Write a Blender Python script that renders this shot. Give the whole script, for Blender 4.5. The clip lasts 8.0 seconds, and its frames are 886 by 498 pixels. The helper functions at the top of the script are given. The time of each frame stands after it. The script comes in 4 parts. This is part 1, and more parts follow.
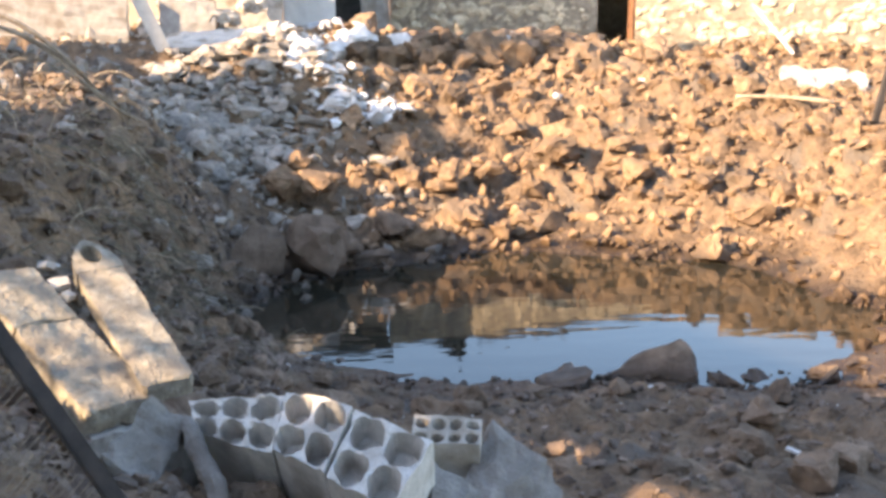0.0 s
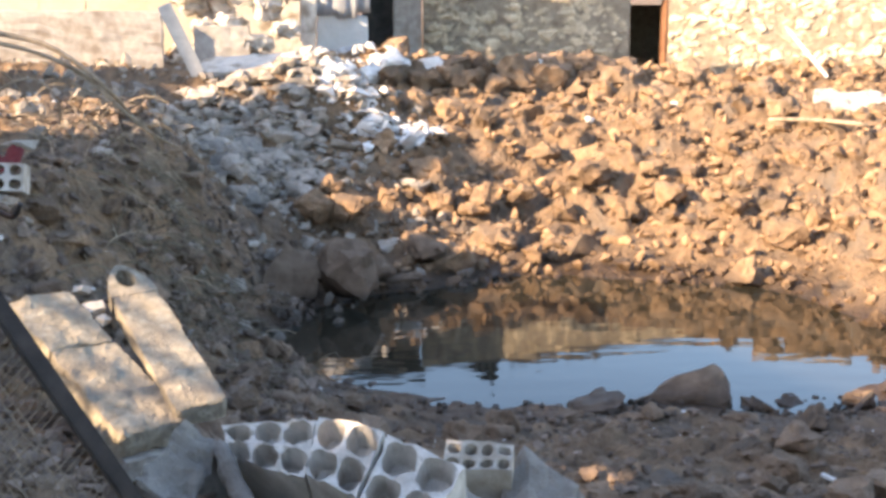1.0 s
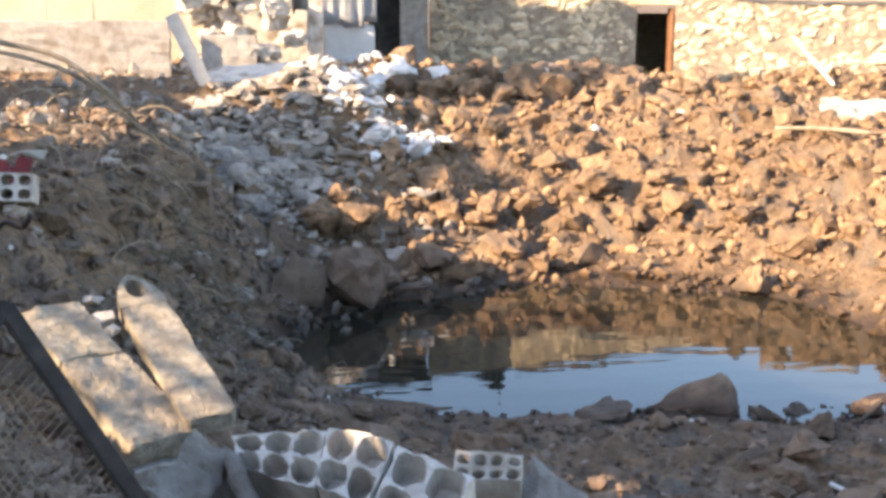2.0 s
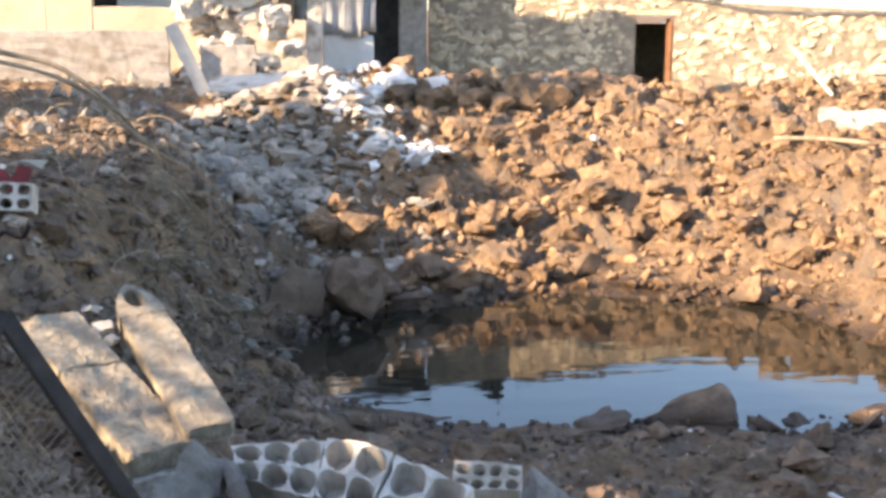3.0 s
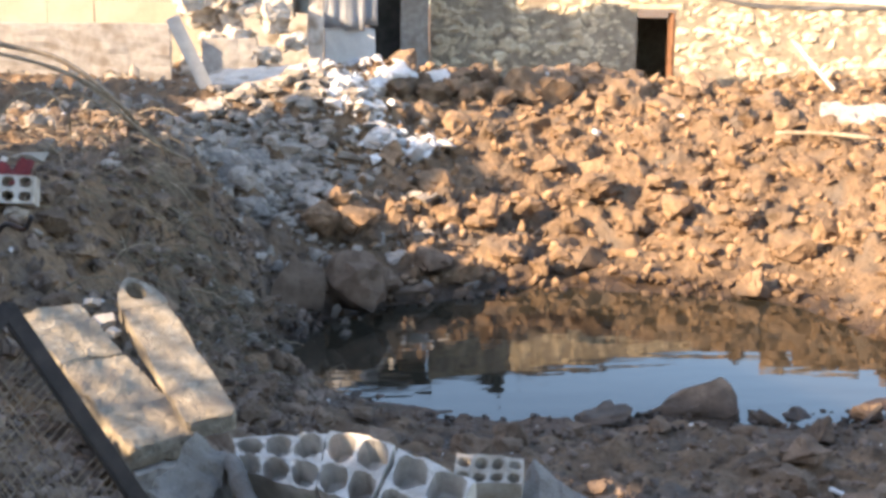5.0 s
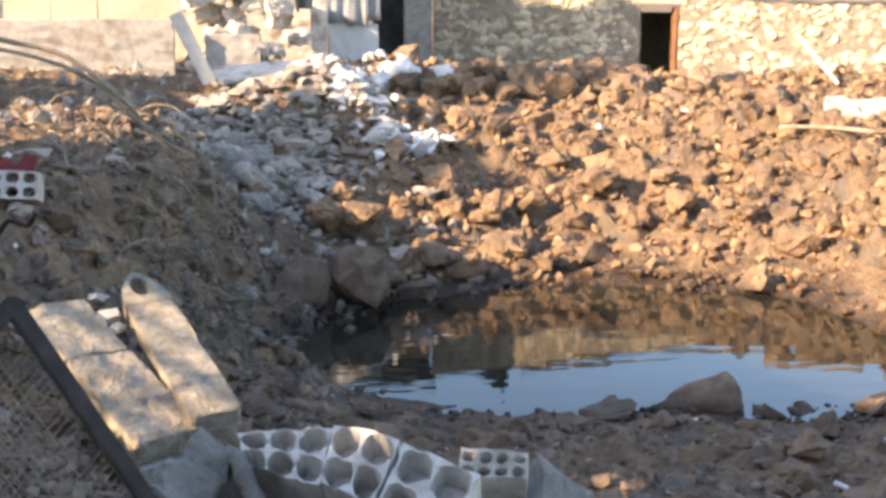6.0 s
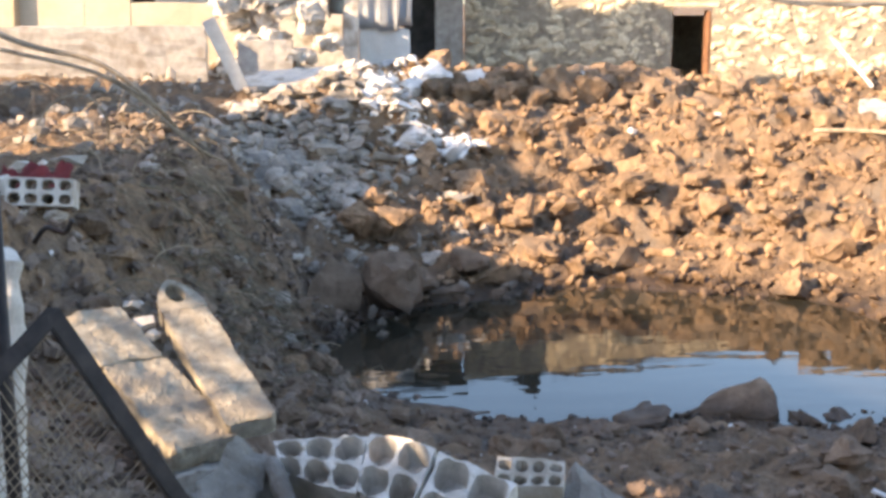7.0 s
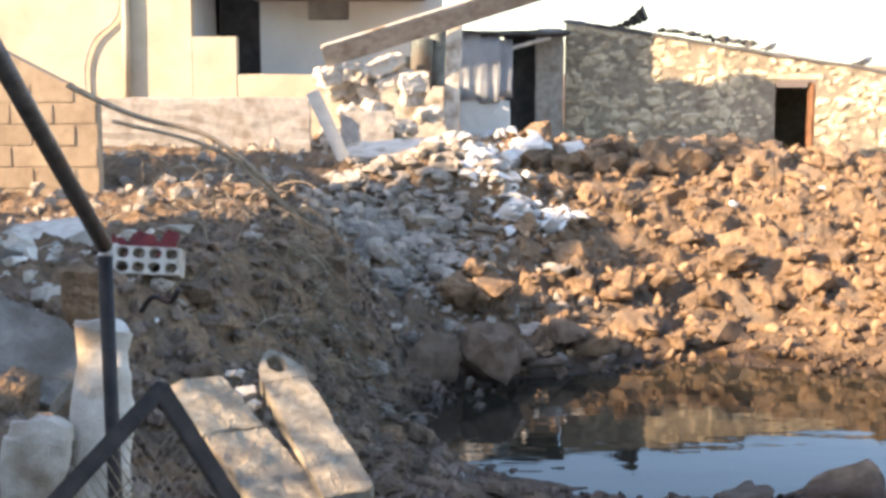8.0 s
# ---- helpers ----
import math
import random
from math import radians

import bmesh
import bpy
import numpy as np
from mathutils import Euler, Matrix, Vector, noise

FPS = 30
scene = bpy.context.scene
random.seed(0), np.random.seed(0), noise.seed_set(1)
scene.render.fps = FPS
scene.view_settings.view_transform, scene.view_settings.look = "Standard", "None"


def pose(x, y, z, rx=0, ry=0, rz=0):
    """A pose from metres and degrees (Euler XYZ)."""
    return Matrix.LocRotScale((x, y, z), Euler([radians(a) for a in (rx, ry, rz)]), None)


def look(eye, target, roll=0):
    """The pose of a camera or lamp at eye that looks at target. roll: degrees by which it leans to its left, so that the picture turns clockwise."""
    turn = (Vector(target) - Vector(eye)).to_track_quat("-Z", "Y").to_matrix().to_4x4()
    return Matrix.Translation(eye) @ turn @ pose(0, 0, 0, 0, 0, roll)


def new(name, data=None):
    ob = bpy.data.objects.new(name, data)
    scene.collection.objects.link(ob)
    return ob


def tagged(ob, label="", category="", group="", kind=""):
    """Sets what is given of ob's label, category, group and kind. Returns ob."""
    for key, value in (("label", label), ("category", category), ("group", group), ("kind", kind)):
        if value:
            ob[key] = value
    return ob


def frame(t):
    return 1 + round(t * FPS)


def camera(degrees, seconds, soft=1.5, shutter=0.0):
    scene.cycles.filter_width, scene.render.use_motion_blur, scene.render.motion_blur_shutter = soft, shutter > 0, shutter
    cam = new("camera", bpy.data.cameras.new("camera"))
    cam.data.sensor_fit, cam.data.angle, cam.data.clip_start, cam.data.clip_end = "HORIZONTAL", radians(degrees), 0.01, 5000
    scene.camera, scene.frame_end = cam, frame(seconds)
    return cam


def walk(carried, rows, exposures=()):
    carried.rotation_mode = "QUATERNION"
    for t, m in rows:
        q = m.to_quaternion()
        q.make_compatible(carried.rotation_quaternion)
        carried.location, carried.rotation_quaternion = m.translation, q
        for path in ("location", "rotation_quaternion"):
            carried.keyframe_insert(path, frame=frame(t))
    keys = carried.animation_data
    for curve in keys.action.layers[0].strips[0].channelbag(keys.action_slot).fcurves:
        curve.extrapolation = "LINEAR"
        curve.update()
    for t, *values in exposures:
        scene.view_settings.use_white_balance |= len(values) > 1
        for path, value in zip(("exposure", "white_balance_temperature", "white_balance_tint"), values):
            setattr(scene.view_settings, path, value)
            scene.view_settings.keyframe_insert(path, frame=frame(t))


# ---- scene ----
cam = camera(38.0, 8.0, soft=3.4)
EYE = 1.6
ROWS = [
    (0.0, 0.045, 0.007, -0.048, -7.53, -12.36, -0.68),
    (0.5, 0.038, 0.004, -0.037, -6.63, -11.65, -0.72),
    (1.0, 0.044, -0.005, -0.037, -6.12, -11.36, -0.43),
    (1.5, 0.037, -0.017, -0.026, -5.86, -11.23, -0.33),
    (3.0, 0.032, -0.018, -0.025, -5.91, -10.57, -0.38),
    (3.5, 0.031, -0.020, -0.027, -5.78, -10.53, -0.56),
    (4.0, 0.033, -0.023, -0.025, -5.81, -10.59, -0.47),
    (4.5, 0.029, -0.017, -0.026, -5.86, -10.73, -0.53),
    (6.0, 0.027, -0.016, -0.030, -5.71, -11.05, -0.34),
    (6.5, 0.029, -0.021, -0.031, -5.47, -11.17, -0.16),
    (7.0, 0.014, -0.004, -0.021, -4.38, -10.87, 0.03),
    (7.5, 0.007, 0.002, -0.010, -2.00, -9.42, 0.09),
    (8.0, 0.0, 0.0, 0.0, 0.0, -7.8, 0.0),
]
walk(cam, [(t, pose(x, y, EYE + z, 90 + pitch, roll, yaw)) for t, x, y, z, yaw, pitch, roll in ROWS],
     [(0.0, 2.10, 7060, 14), (3.0, 1.92, 7060, 14), (6.0, 1.90, 7060, 14), (7.5, 1.98, 7060, 14), (8.0, 1.92, 7060, 14)])

# ---- light ----
SUN_TO = Vector((-0.917, -0.399, 0.0)).normalized()
SUN_EL = radians(26)
world = bpy.data.worlds.new("world")
scene.world = world
world.use_nodes = True
nt = world.node_tree
sky = nt.nodes.new("ShaderNodeTexSky")
sky.sky_type, sky.sun_disc = "NISHITA", False
sky.air_density, sky.dust_density, sky.ozone_density = 1.0, 0.8, 2.2
sky.sun_elevation, sky.sun_rotation = SUN_EL, math.atan2(SUN_TO.x, SUN_TO.y)
bg = nt.nodes["Background"]
nt.links.new(sky.outputs[0], bg.inputs[0])
bg.inputs[1].default_value = 0.15
sun_data = bpy.data.lights.new("sun", "SUN")
sun_data.energy, sun_data.angle, sun_data.color = 4.5, radians(0.8), (1.0, 0.79, 0.55)
sun = new("sun", sun_data)
sun.matrix_world = look((0, 0, 30), Vector((0, 0, 30)) - SUN_TO * math.cos(SUN_EL) - Vector((0, 0, math.sin(SUN_EL))))


# ---- materials ----
def mat(name, dark, light, scale=6.0, rough=0.9, bump=0.4, dist=0.02, metal=0.0, random_value=0.25, island=False, stain=None, stain_at=0.62, fine=60.0):
    """Two scales of mottling, an optional stain colour and a fine relief."""
    m = bpy.data.materials.new(name)
    m.use_nodes = True
    t = m.node_tree
    n, lk = t.nodes, t.links
    b = n["Principled BSDF"]
    b.inputs["Roughness"].default_value = rough
    b.inputs["Metallic"].default_value = metal
    b.inputs["Specular IOR Level"].default_value = 0.25
    geo = n.new("ShaderNodeNewGeometry")
    n1 = n.new("ShaderNodeTexNoise")
    n1.inputs["Scale"].default_value, n1.inputs["Detail"].default_value, n1.inputs["Roughness"].default_value = scale, 7, 0.65
    n2 = n.new("ShaderNodeTexNoise")
    n2.inputs["Scale"].default_value, n2.inputs["Detail"].default_value = fine, 4
    lk.new(geo.outputs["Position"], n1.inputs["Vector"])
    lk.new(geo.outputs["Position"], n2.inputs["Vector"])
    ramp = n.new("ShaderNodeValToRGB")
    ramp.color_ramp.elements[0].position, ramp.color_ramp.elements[1].position = 0.32, 0.7
    ramp.color_ramp.elements[0].color, ramp.color_ramp.elements[1].color = (*dark, 1), (*light, 1)
    lk.new(n1.outputs["Fac"], ramp.inputs[0])
    colour = ramp.outputs[0]
    if stain:
        n3 = n.new("ShaderNodeTexNoise")
        n3.inputs["Scale"].default_value, n3.inputs["Detail"].default_value = scale * 0.35, 6
        lk.new(geo.outputs["Position"], n3.inputs["Vector"])
        r3 = n.new("ShaderNodeValToRGB")
        r3.color_ramp.elements[0].position, r3.color_ramp.elements[1].position = stain_at - 0.08, stain_at + 0.08
        lk.new(n3.outputs["Fac"], r3.inputs[0])
        mx = n.new("ShaderNodeMixRGB")
        lk.new(r3.outputs[0], mx.inputs[0])
        lk.new(colour, mx.inputs[1])
        mx.inputs[2].default_value = (*stain, 1)
        colour = mx.outputs[0]
    hsv = n.new("ShaderNodeHueSaturation")
    lk.new(colour, hsv.inputs["Color"])
    if island:
        rnd = geo.outputs["Random Per Island"]
    else:
        rnd = n.new("ShaderNodeObjectInfo").outputs["Random"]
    mr = n.new("ShaderNodeMapRange")
    mr.inputs["To Min"].default_value, mr.inputs["To Max"].default_value = 1 - random_value, 1 + random_value
    lk.new(rnd, mr.inputs["Value"])
    ml = n.new("ShaderNodeMath")
    ml.operation = "MULTIPLY_ADD"
    lk.new(n2.outputs["Fac"], ml.inputs[0])
    ml.inputs[1].default_value = 0.5
    lk.new(mr.outputs[0], ml.inputs[2])
    sb = n.new("ShaderNodeMath")
    sb.operation = "SUBTRACT"
    lk.new(ml.outputs[0], sb.inputs[0])
    sb.inputs[1].default_value = 0.25
    lk.new(sb.outputs[0], hsv.inputs["Value"])
    lk.new(hsv.outputs[0], b.inputs["Base Color"])
    ad = n.new("ShaderNodeMath")
    ad.operation = "MULTIPLY_ADD"
    lk.new(n1.outputs["Fac"], ad.inputs[0])
    ad.inputs[1].default_value = 1.6
    lk.new(n2.outputs["Fac"], ad.inputs[2])
    bp = n.new("ShaderNodeBump")
    bp.inputs["Strength"].default_value, bp.inputs["Distance"].default_value = bump, dist
    lk.new(ad.outputs[0], bp.inputs["Height"])
    lk.new(bp.outputs[0], b.inputs["Normal"])
    return m


M_SOIL = mat("soil", (0.10, 0.067, 0.042), (0.30, 0.195, 0.118), 4.5, 0.95, 1.0, 0.05, random_value=0.0, stain=(0.135, 0.108, 0.085), stain_at=0.60, fine=24)
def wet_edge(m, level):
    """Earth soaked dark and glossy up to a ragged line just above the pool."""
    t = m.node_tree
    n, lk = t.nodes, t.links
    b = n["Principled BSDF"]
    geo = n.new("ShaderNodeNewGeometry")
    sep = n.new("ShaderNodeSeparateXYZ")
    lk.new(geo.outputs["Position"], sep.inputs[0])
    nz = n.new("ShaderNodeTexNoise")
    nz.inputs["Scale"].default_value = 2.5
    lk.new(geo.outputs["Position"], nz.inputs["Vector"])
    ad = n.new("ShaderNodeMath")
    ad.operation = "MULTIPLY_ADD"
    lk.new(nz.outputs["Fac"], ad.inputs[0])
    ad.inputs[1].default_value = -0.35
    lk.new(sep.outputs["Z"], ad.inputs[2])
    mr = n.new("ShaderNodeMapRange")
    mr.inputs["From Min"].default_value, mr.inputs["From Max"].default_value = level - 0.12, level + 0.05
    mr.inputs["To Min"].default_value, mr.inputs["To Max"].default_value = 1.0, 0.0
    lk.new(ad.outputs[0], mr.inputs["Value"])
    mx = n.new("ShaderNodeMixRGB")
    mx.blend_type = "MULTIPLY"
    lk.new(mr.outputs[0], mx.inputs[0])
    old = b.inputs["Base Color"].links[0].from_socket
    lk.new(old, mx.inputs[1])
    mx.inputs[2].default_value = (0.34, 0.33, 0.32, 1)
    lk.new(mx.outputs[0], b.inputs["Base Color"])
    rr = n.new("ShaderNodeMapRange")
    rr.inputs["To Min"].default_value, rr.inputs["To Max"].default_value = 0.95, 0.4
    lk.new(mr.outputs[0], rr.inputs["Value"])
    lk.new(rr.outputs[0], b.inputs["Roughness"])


M_ROCK = mat("brown_rock", (0.15, 0.094, 0.056), (0.37, 0.24, 0.142), 7, 0.94, 1.0, 0.035, random_value=0.18, stain=(0.16, 0.115, 0.08), stain_at=0.56, fine=34)
M_CLOD = mat("earth_clods", (0.16, 0.10, 0.058), (0.36, 0.232, 0.136), 6, 0.95, 0.8, 0.02, random_value=0.35, island=True, fine=50)
M_GREYCLOD = mat("grey_rubble", (0.22, 0.185, 0.15), (0.40, 0.345, 0.285), 7, 0.93, 0.9, 0.03, random_value=0.24, island=True, fine=45)
M_WHITE = mat("white_limestone", (0.46, 0.43, 0.395), (0.72, 0.69, 0.65), 6, 0.88, 0.6, 0.012, random_value=0.2, island=True, stain=(0.36, 0.31, 0.26), stain_at=0.62)
M_PALERUBBLE = mat("pale_masonry", (0.38, 0.33, 0.27), (0.60, 0.54, 0.46), 6, 0.9, 0.6, 0.012, random_value=0.3, island=True)
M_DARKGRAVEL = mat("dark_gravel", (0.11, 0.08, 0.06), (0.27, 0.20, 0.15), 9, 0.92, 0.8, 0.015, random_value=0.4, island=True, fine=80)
M_CONC = mat("concrete", (0.28, 0.25, 0.22), (0.46, 0.42, 0.375), 9, 0.9, 0.5, 0.008, random_value=0.1, stain=(0.24, 0.20, 0.165), stain_at=0.6, fine=120)
M_CONCPALE = mat("pale_concrete", (0.40, 0.355, 0.30), (0.60, 0.545, 0.475), 10, 0.9, 0.5, 0.006, random_value=0.1, stain=(0.24, 0.19, 0.14), stain_at=0.58, fine=140)
M_DULL = mat("dull_grey_concrete", (0.16, 0.14, 0.118), (0.31, 0.275, 0.235), 10, 0.93, 0.9, 0.01, random_value=0.12, stain=(0.15, 0.125, 0.10), stain_at=0.58, fine=90)
M_CELL = mat("light_grey_block", (0.46, 0.42, 0.365), (0.67, 0.62, 0.555), 14, 0.92, 0.8, 0.006, random_value=0.08, stain=(0.36, 0.31, 0.26), stain_at=0.62, fine=110)
M_PLASTER = mat("cream_plaster", (0.42, 0.36, 0.26), (0.58, 0.51, 0.39), 1.5, 0.9, 0.2, 0.01, random_value=0.05, stain=(0.33, 0.28, 0.21), stain_at=0.62)
M_BLOCK = mat("tan_concrete_block", (0.27, 0.20, 0.135), (0.42, 0.32, 0.22), 5, 0.92, 0.6, 0.01, random_value=0.14, fine=90)
M_PALEWALL = mat("white_plaster", (0.66, 0.645, 0.61), (0.80, 0.785, 0.755), 1.2, 0.9, 0.2, 0.01, random_value=0.05, stain=(0.40, 0.38, 0.36), stain_at=0.68)
M_STONE = mat("wall_stone", (0.42, 0.335, 0.225), (0.70, 0.59, 0.42), 6, 0.92, 0.9, 0.02, random_value=0.12, stain=(0.36, 0.30, 0.22), stain_at=0.6, fine=30)
M_MORTAR = mat("mud_mortar", (0.25, 0.20, 0.145), (0.46, 0.385, 0.29), 7, 0.95, 1.0, 0.05, random_value=0.0, fine=50)
M_STEEL = mat("dark_painted_steel", (0.018, 0.016, 0.016), (0.05, 0.04, 0.036), 20, 0.5, 0.3, 0.002, metal=0.3, random_value=0.1, stain=(0.10, 0.05, 0.03), stain_at=0.68, fine=200)
M_RAIL = mat("weathered_rail_steel", (0.05, 0.045, 0.042), (0.13, 0.115, 0.105), 25, 0.45, 0.3, 0.002, metal=0.4, random_value=0.1, stain=(0.11, 0.07, 0.045), stain_at=0.62, fine=200)
M_WIRE = mat("rusty_wire", (0.14, 0.10, 0.07), (0.30, 0.23, 0.16), 30, 0.7, 0.2, 0.001, random_value=0.1)
M_RUST = mat("rusted_door_metal", (0.10, 0.05, 0.03), (0.26, 0.13, 0.07), 6, 0.8, 0.3, 0.005, random_value=0.1)
M_SHEET = mat("grey_sheet_metal", (0.33, 0.34, 0.36), (0.46, 0.47, 0.49), 2, 0.6, 0.15, 0.004, metal=0.15, random_value=0.08, stain=(0.28, 0.24, 0.20), stain_at=0.66)
M_DARK = mat("dark_timber", (0.03, 0.026, 0.024), (0.07, 0.06, 0.055), 5, 0.85, 0.4, 0.01, random_value=0.1)
M_TWIG = mat("dry_twig", (0.20, 0.15, 0.10), (0.42, 0.33, 0.23), 12, 0.9, 0.3, 0.004, random_value=0.3, island=True)
M_GRASS = mat("dry_grass", (0.10, 0.082, 0.055), (0.21, 0.17, 0.115), 12, 0.9, 0.2, 0.004, random_value=0.3, island=True)
M_PLANK = mat("pale_board", (0.48, 0.44, 0.39), (0.68, 0.64, 0.58), 5, 0.8, 0.3, 0.004, random_value=0.1, stain=(0.36, 0.30, 0.24), stain_at=0.64)
M_DRUM = mat("dull_green_metal", (0.07, 0.08, 0.075), (0.16, 0.175, 0.165), 6, 0.6, 0.3, 0.004, metal=0.2, random_value=0.3, stain=(0.10, 0.075, 0.055), stain_at=0.62)
M_RED = mat("red_cloth", (0.09, 0.014, 0.014), (0.19, 0.03, 0.027), 8, 0.85, 0.4, 0.01, random_value=0.1)
M_ROOF = mat("weathered_roofing", (0.06, 0.06, 0.06), (0.14, 0.13, 0.125), 5, 0.85, 0.5, 0.01, random_value=0.2)
M_BLUEGREY = mat("blue_grey_panel", (0.42, 0.46, 0.50), (0.55, 0.58, 0.61), 2, 0.8, 0.2, 0.005, random_value=0.05)


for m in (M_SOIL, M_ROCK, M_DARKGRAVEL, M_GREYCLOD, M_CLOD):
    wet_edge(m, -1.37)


def water_material():
    m = bpy.data.materials.new("pool_water")
    m.use_nodes = True
    t = m.node_tree
    n, lk = t.nodes, t.links
    b = n["Principled BSDF"]
    b.inputs["Base Color"].default_value = (0.022, 0.02, 0.014, 1)
    b.inputs["Roughness"].default_value = 0.03
    b.inputs["IOR"].default_value = 1.33
    b.inputs["Specular IOR Level"].default_value = 0.5
    tc = n.new("ShaderNodeNewGeometry")
    mp = n.new("ShaderNodeMapping")
    mp.inputs["Scale"].default_value = (1.2, 3.5, 1)
    nz = n.new("ShaderNodeTexNoise")
    nz.inputs["Scale"].default_value, nz.inputs["Detail"].default_value = 1.3, 2
    bp = n.new("ShaderNodeBump")
    bp.inputs["Strength"].default_value, bp.inputs["Distance"].default_value = 0.06, 0.03
    lk.new(tc.outputs["Position"], mp.inputs["Vector"])
    lk.new(mp.outputs[0], nz.inputs["Vector"])
    lk.new(nz.outputs["Fac"], bp.inputs["Height"])
    lk.new(bp.outputs[0], b.inputs["Normal"])
    return m


M_WATER = water_material()


# ---- building helpers ----
def thing(name, label, category, at=(0, 0, 0), group="", kind=""):
    ob = new(name)
    ob.location = at
    return tagged(ob, label, category, group, kind)


def link(name, bm, material, smooth=False):
    me = bpy.data.meshes.new(name)
    bm.to_mesh(me)
    bm.free()
    me.materials.append(material)
    if smooth:
        me.shade_smooth()
    return new(name, me)


def part(name, bm, material, parent, label="", smooth=False):
    """One mesh under a thing; its coordinates are in the world and are moved into the parent's frame."""
    ob = link(name, bm, material, smooth)
    ob.parent = parent
    m = parent.matrix_basis.copy()
    p = parent.parent
    while p:
        m = p.matrix_basis @ m
        p = p.parent
    ob.data.transform(m.inverted())
    if label:
        tagged(ob, label)
    return ob


def box(bm, x0, x1, y0, y1, z0, z1, m=None, bevel=0.0, rough=0.0, cuts=0, seed=0):
    """A box between two corners, bevelled, subdivided and roughened on request."""
    b = bmesh.new()
    bmesh.ops.create_cube(b, size=1, matrix=Matrix.Translation(((x0 + x1) / 2, (y0 + y1) / 2, (z0 + z1) / 2)) @ Matrix.Diagonal((abs(x1 - x0), abs(y1 - y0), abs(z1 - z0), 1)))
    if bevel and not cuts:
        bmesh.ops.bevel(b, geom=b.edges[:], offset=bevel, segments=2, affect="EDGES")
    if cuts:
        bmesh.ops.subdivide_edges(b, edges=b.edges[:], cuts=cuts * 2 if bevel else cuts, use_grid_fill=True)
        if bevel:
            bmesh.ops.smooth_vert(b, verts=b.verts[:], factor=0.5, use_axis_x=True, use_axis_y=True, use_axis_z=True)
    if rough:
        for v in b.verts:
            v.co += noise.noise_vector(v.co * 9 + Vector((seed, 0, seed * 2))) * rough
            v.co += noise.noise_vector(v.co * 27 + Vector((seed, 5, seed))) * rough * 0.5
    if m is not None:
        b.transform(m)
    tmp = bpy.data.meshes.new("tmp")
    b.to_mesh(tmp)
    b.free()
    bm.from_mesh(tmp)
    bpy.data.meshes.remove(tmp)
    return bm


def tube(bm, points, radius, sides=8, taper=1.0, square=False):
    """A tube along a line of points."""
    pts = [Vector(p) for p in points]
    rings = []
    up = Vector((0.13, 0.31, 0.94)).normalized()
    for i, p in enumerate(pts):
        d = (pts[min(i + 1, len(pts) - 1)] - pts[max(i - 1, 0)]).normalized()
        a = d.cross(up).normalized()
        b = a.cross(d)
        r = radius * (1 + (taper - 1) * i / (len(pts) - 1))
        rings.append([bm.verts.new(p + (a * math.cos(q) + b * math.sin(q)) * r) for q in [2 * math.pi * (k + 0.5) / sides for k in range(sides)]])
    for r0, r1 in zip(rings, rings[1:]):
        for k in range(sides):
            bm.faces.new((r0[k], r0[(k + 1) % sides], r1[(k + 1) % sides], r1[k]))
    bm.faces.new(rings[0][::-1])
    bm.faces.new(rings[-1])
    return bm


def arc(points, steps=6):
    """A smooth line through points."""
    pts = [Vector(p) for p in points]
    out = []
    for i in range(len(pts) - 1):
        p0, p1, p2, p3 = pts[max(i - 1, 0)], pts[i], pts[i + 1], pts[min(i + 2, len(pts) - 1)]
        for k in range(steps):
            t = k / steps
            out.append(0.5 * (2 * p1 + (p2 - p0) * t + (2 * p0 - 5 * p1 + 4 * p2 - p3) * t * t + (3 * p1 - p0 - 3 * p2 + p3) * t ** 3))
    return out + [pts[-1]]


def axes(o, ux, uy):
    """The frame at o with its x along ux and its y near uy."""
    x = Vector(ux).normalized()
    z = x.cross(Vector(uy)).normalized()
    y = z.cross(x)
    m = Matrix((x, y, z)).transposed().to_4x4()
    m.translation = Vector(o)
    return m


def hull_bm(seed, points=16, cuts=1, rough=0.06, flat=0.75):
    """An angular broken stone about 1 across."""
    r = random.Random(seed)
    b = bmesh.new()
    for _ in range(points):
        d = Vector((r.gauss(0, 1), r.gauss(0, 1), r.gauss(0, 1))).normalized() * r.uniform(0.40, 0.55)
        d.z *= flat
        b.verts.new(d)
    bmesh.ops.convex_hull(b, input=b.verts[:])
    bmesh.ops.delete(b, geom=[v for v in b.verts if not v.link_faces], context="VERTS")
    if cuts:
        bmesh.ops.subdivide_edges(b, edges=b.edges[:], cuts=cuts, use_grid_fill=True)
        bmesh.ops.smooth_vert(b, verts=b.verts[:], factor=0.22, use_axis_x=True, use_axis_y=True, use_axis_z=True)
        for v in b.verts:
            v.co += v.co.normalized() * (noise.noise(v.co * 3.5 + Vector((seed, seed, 0))) * rough * 1.6 + noise.noise(v.co * 9 + Vector((seed, 0, 3))) * rough + noise.noise(v.co * 21 + Vector((0, seed, 3))) * rough * 0.45)
    bmesh.ops.triangulate(b, faces=b.faces[:])
    return b


# ---- the ground ----
def sm(t):
    t = min(1.0, max(0.0, t))
    return t * t * (3 - 2 * t)


def bump(x, y, cx, cy, sx, sy):
    return math.exp(-((x - cx) / sx) ** 2 - ((y - cy) / sy) ** 2)


POOL = -1.35


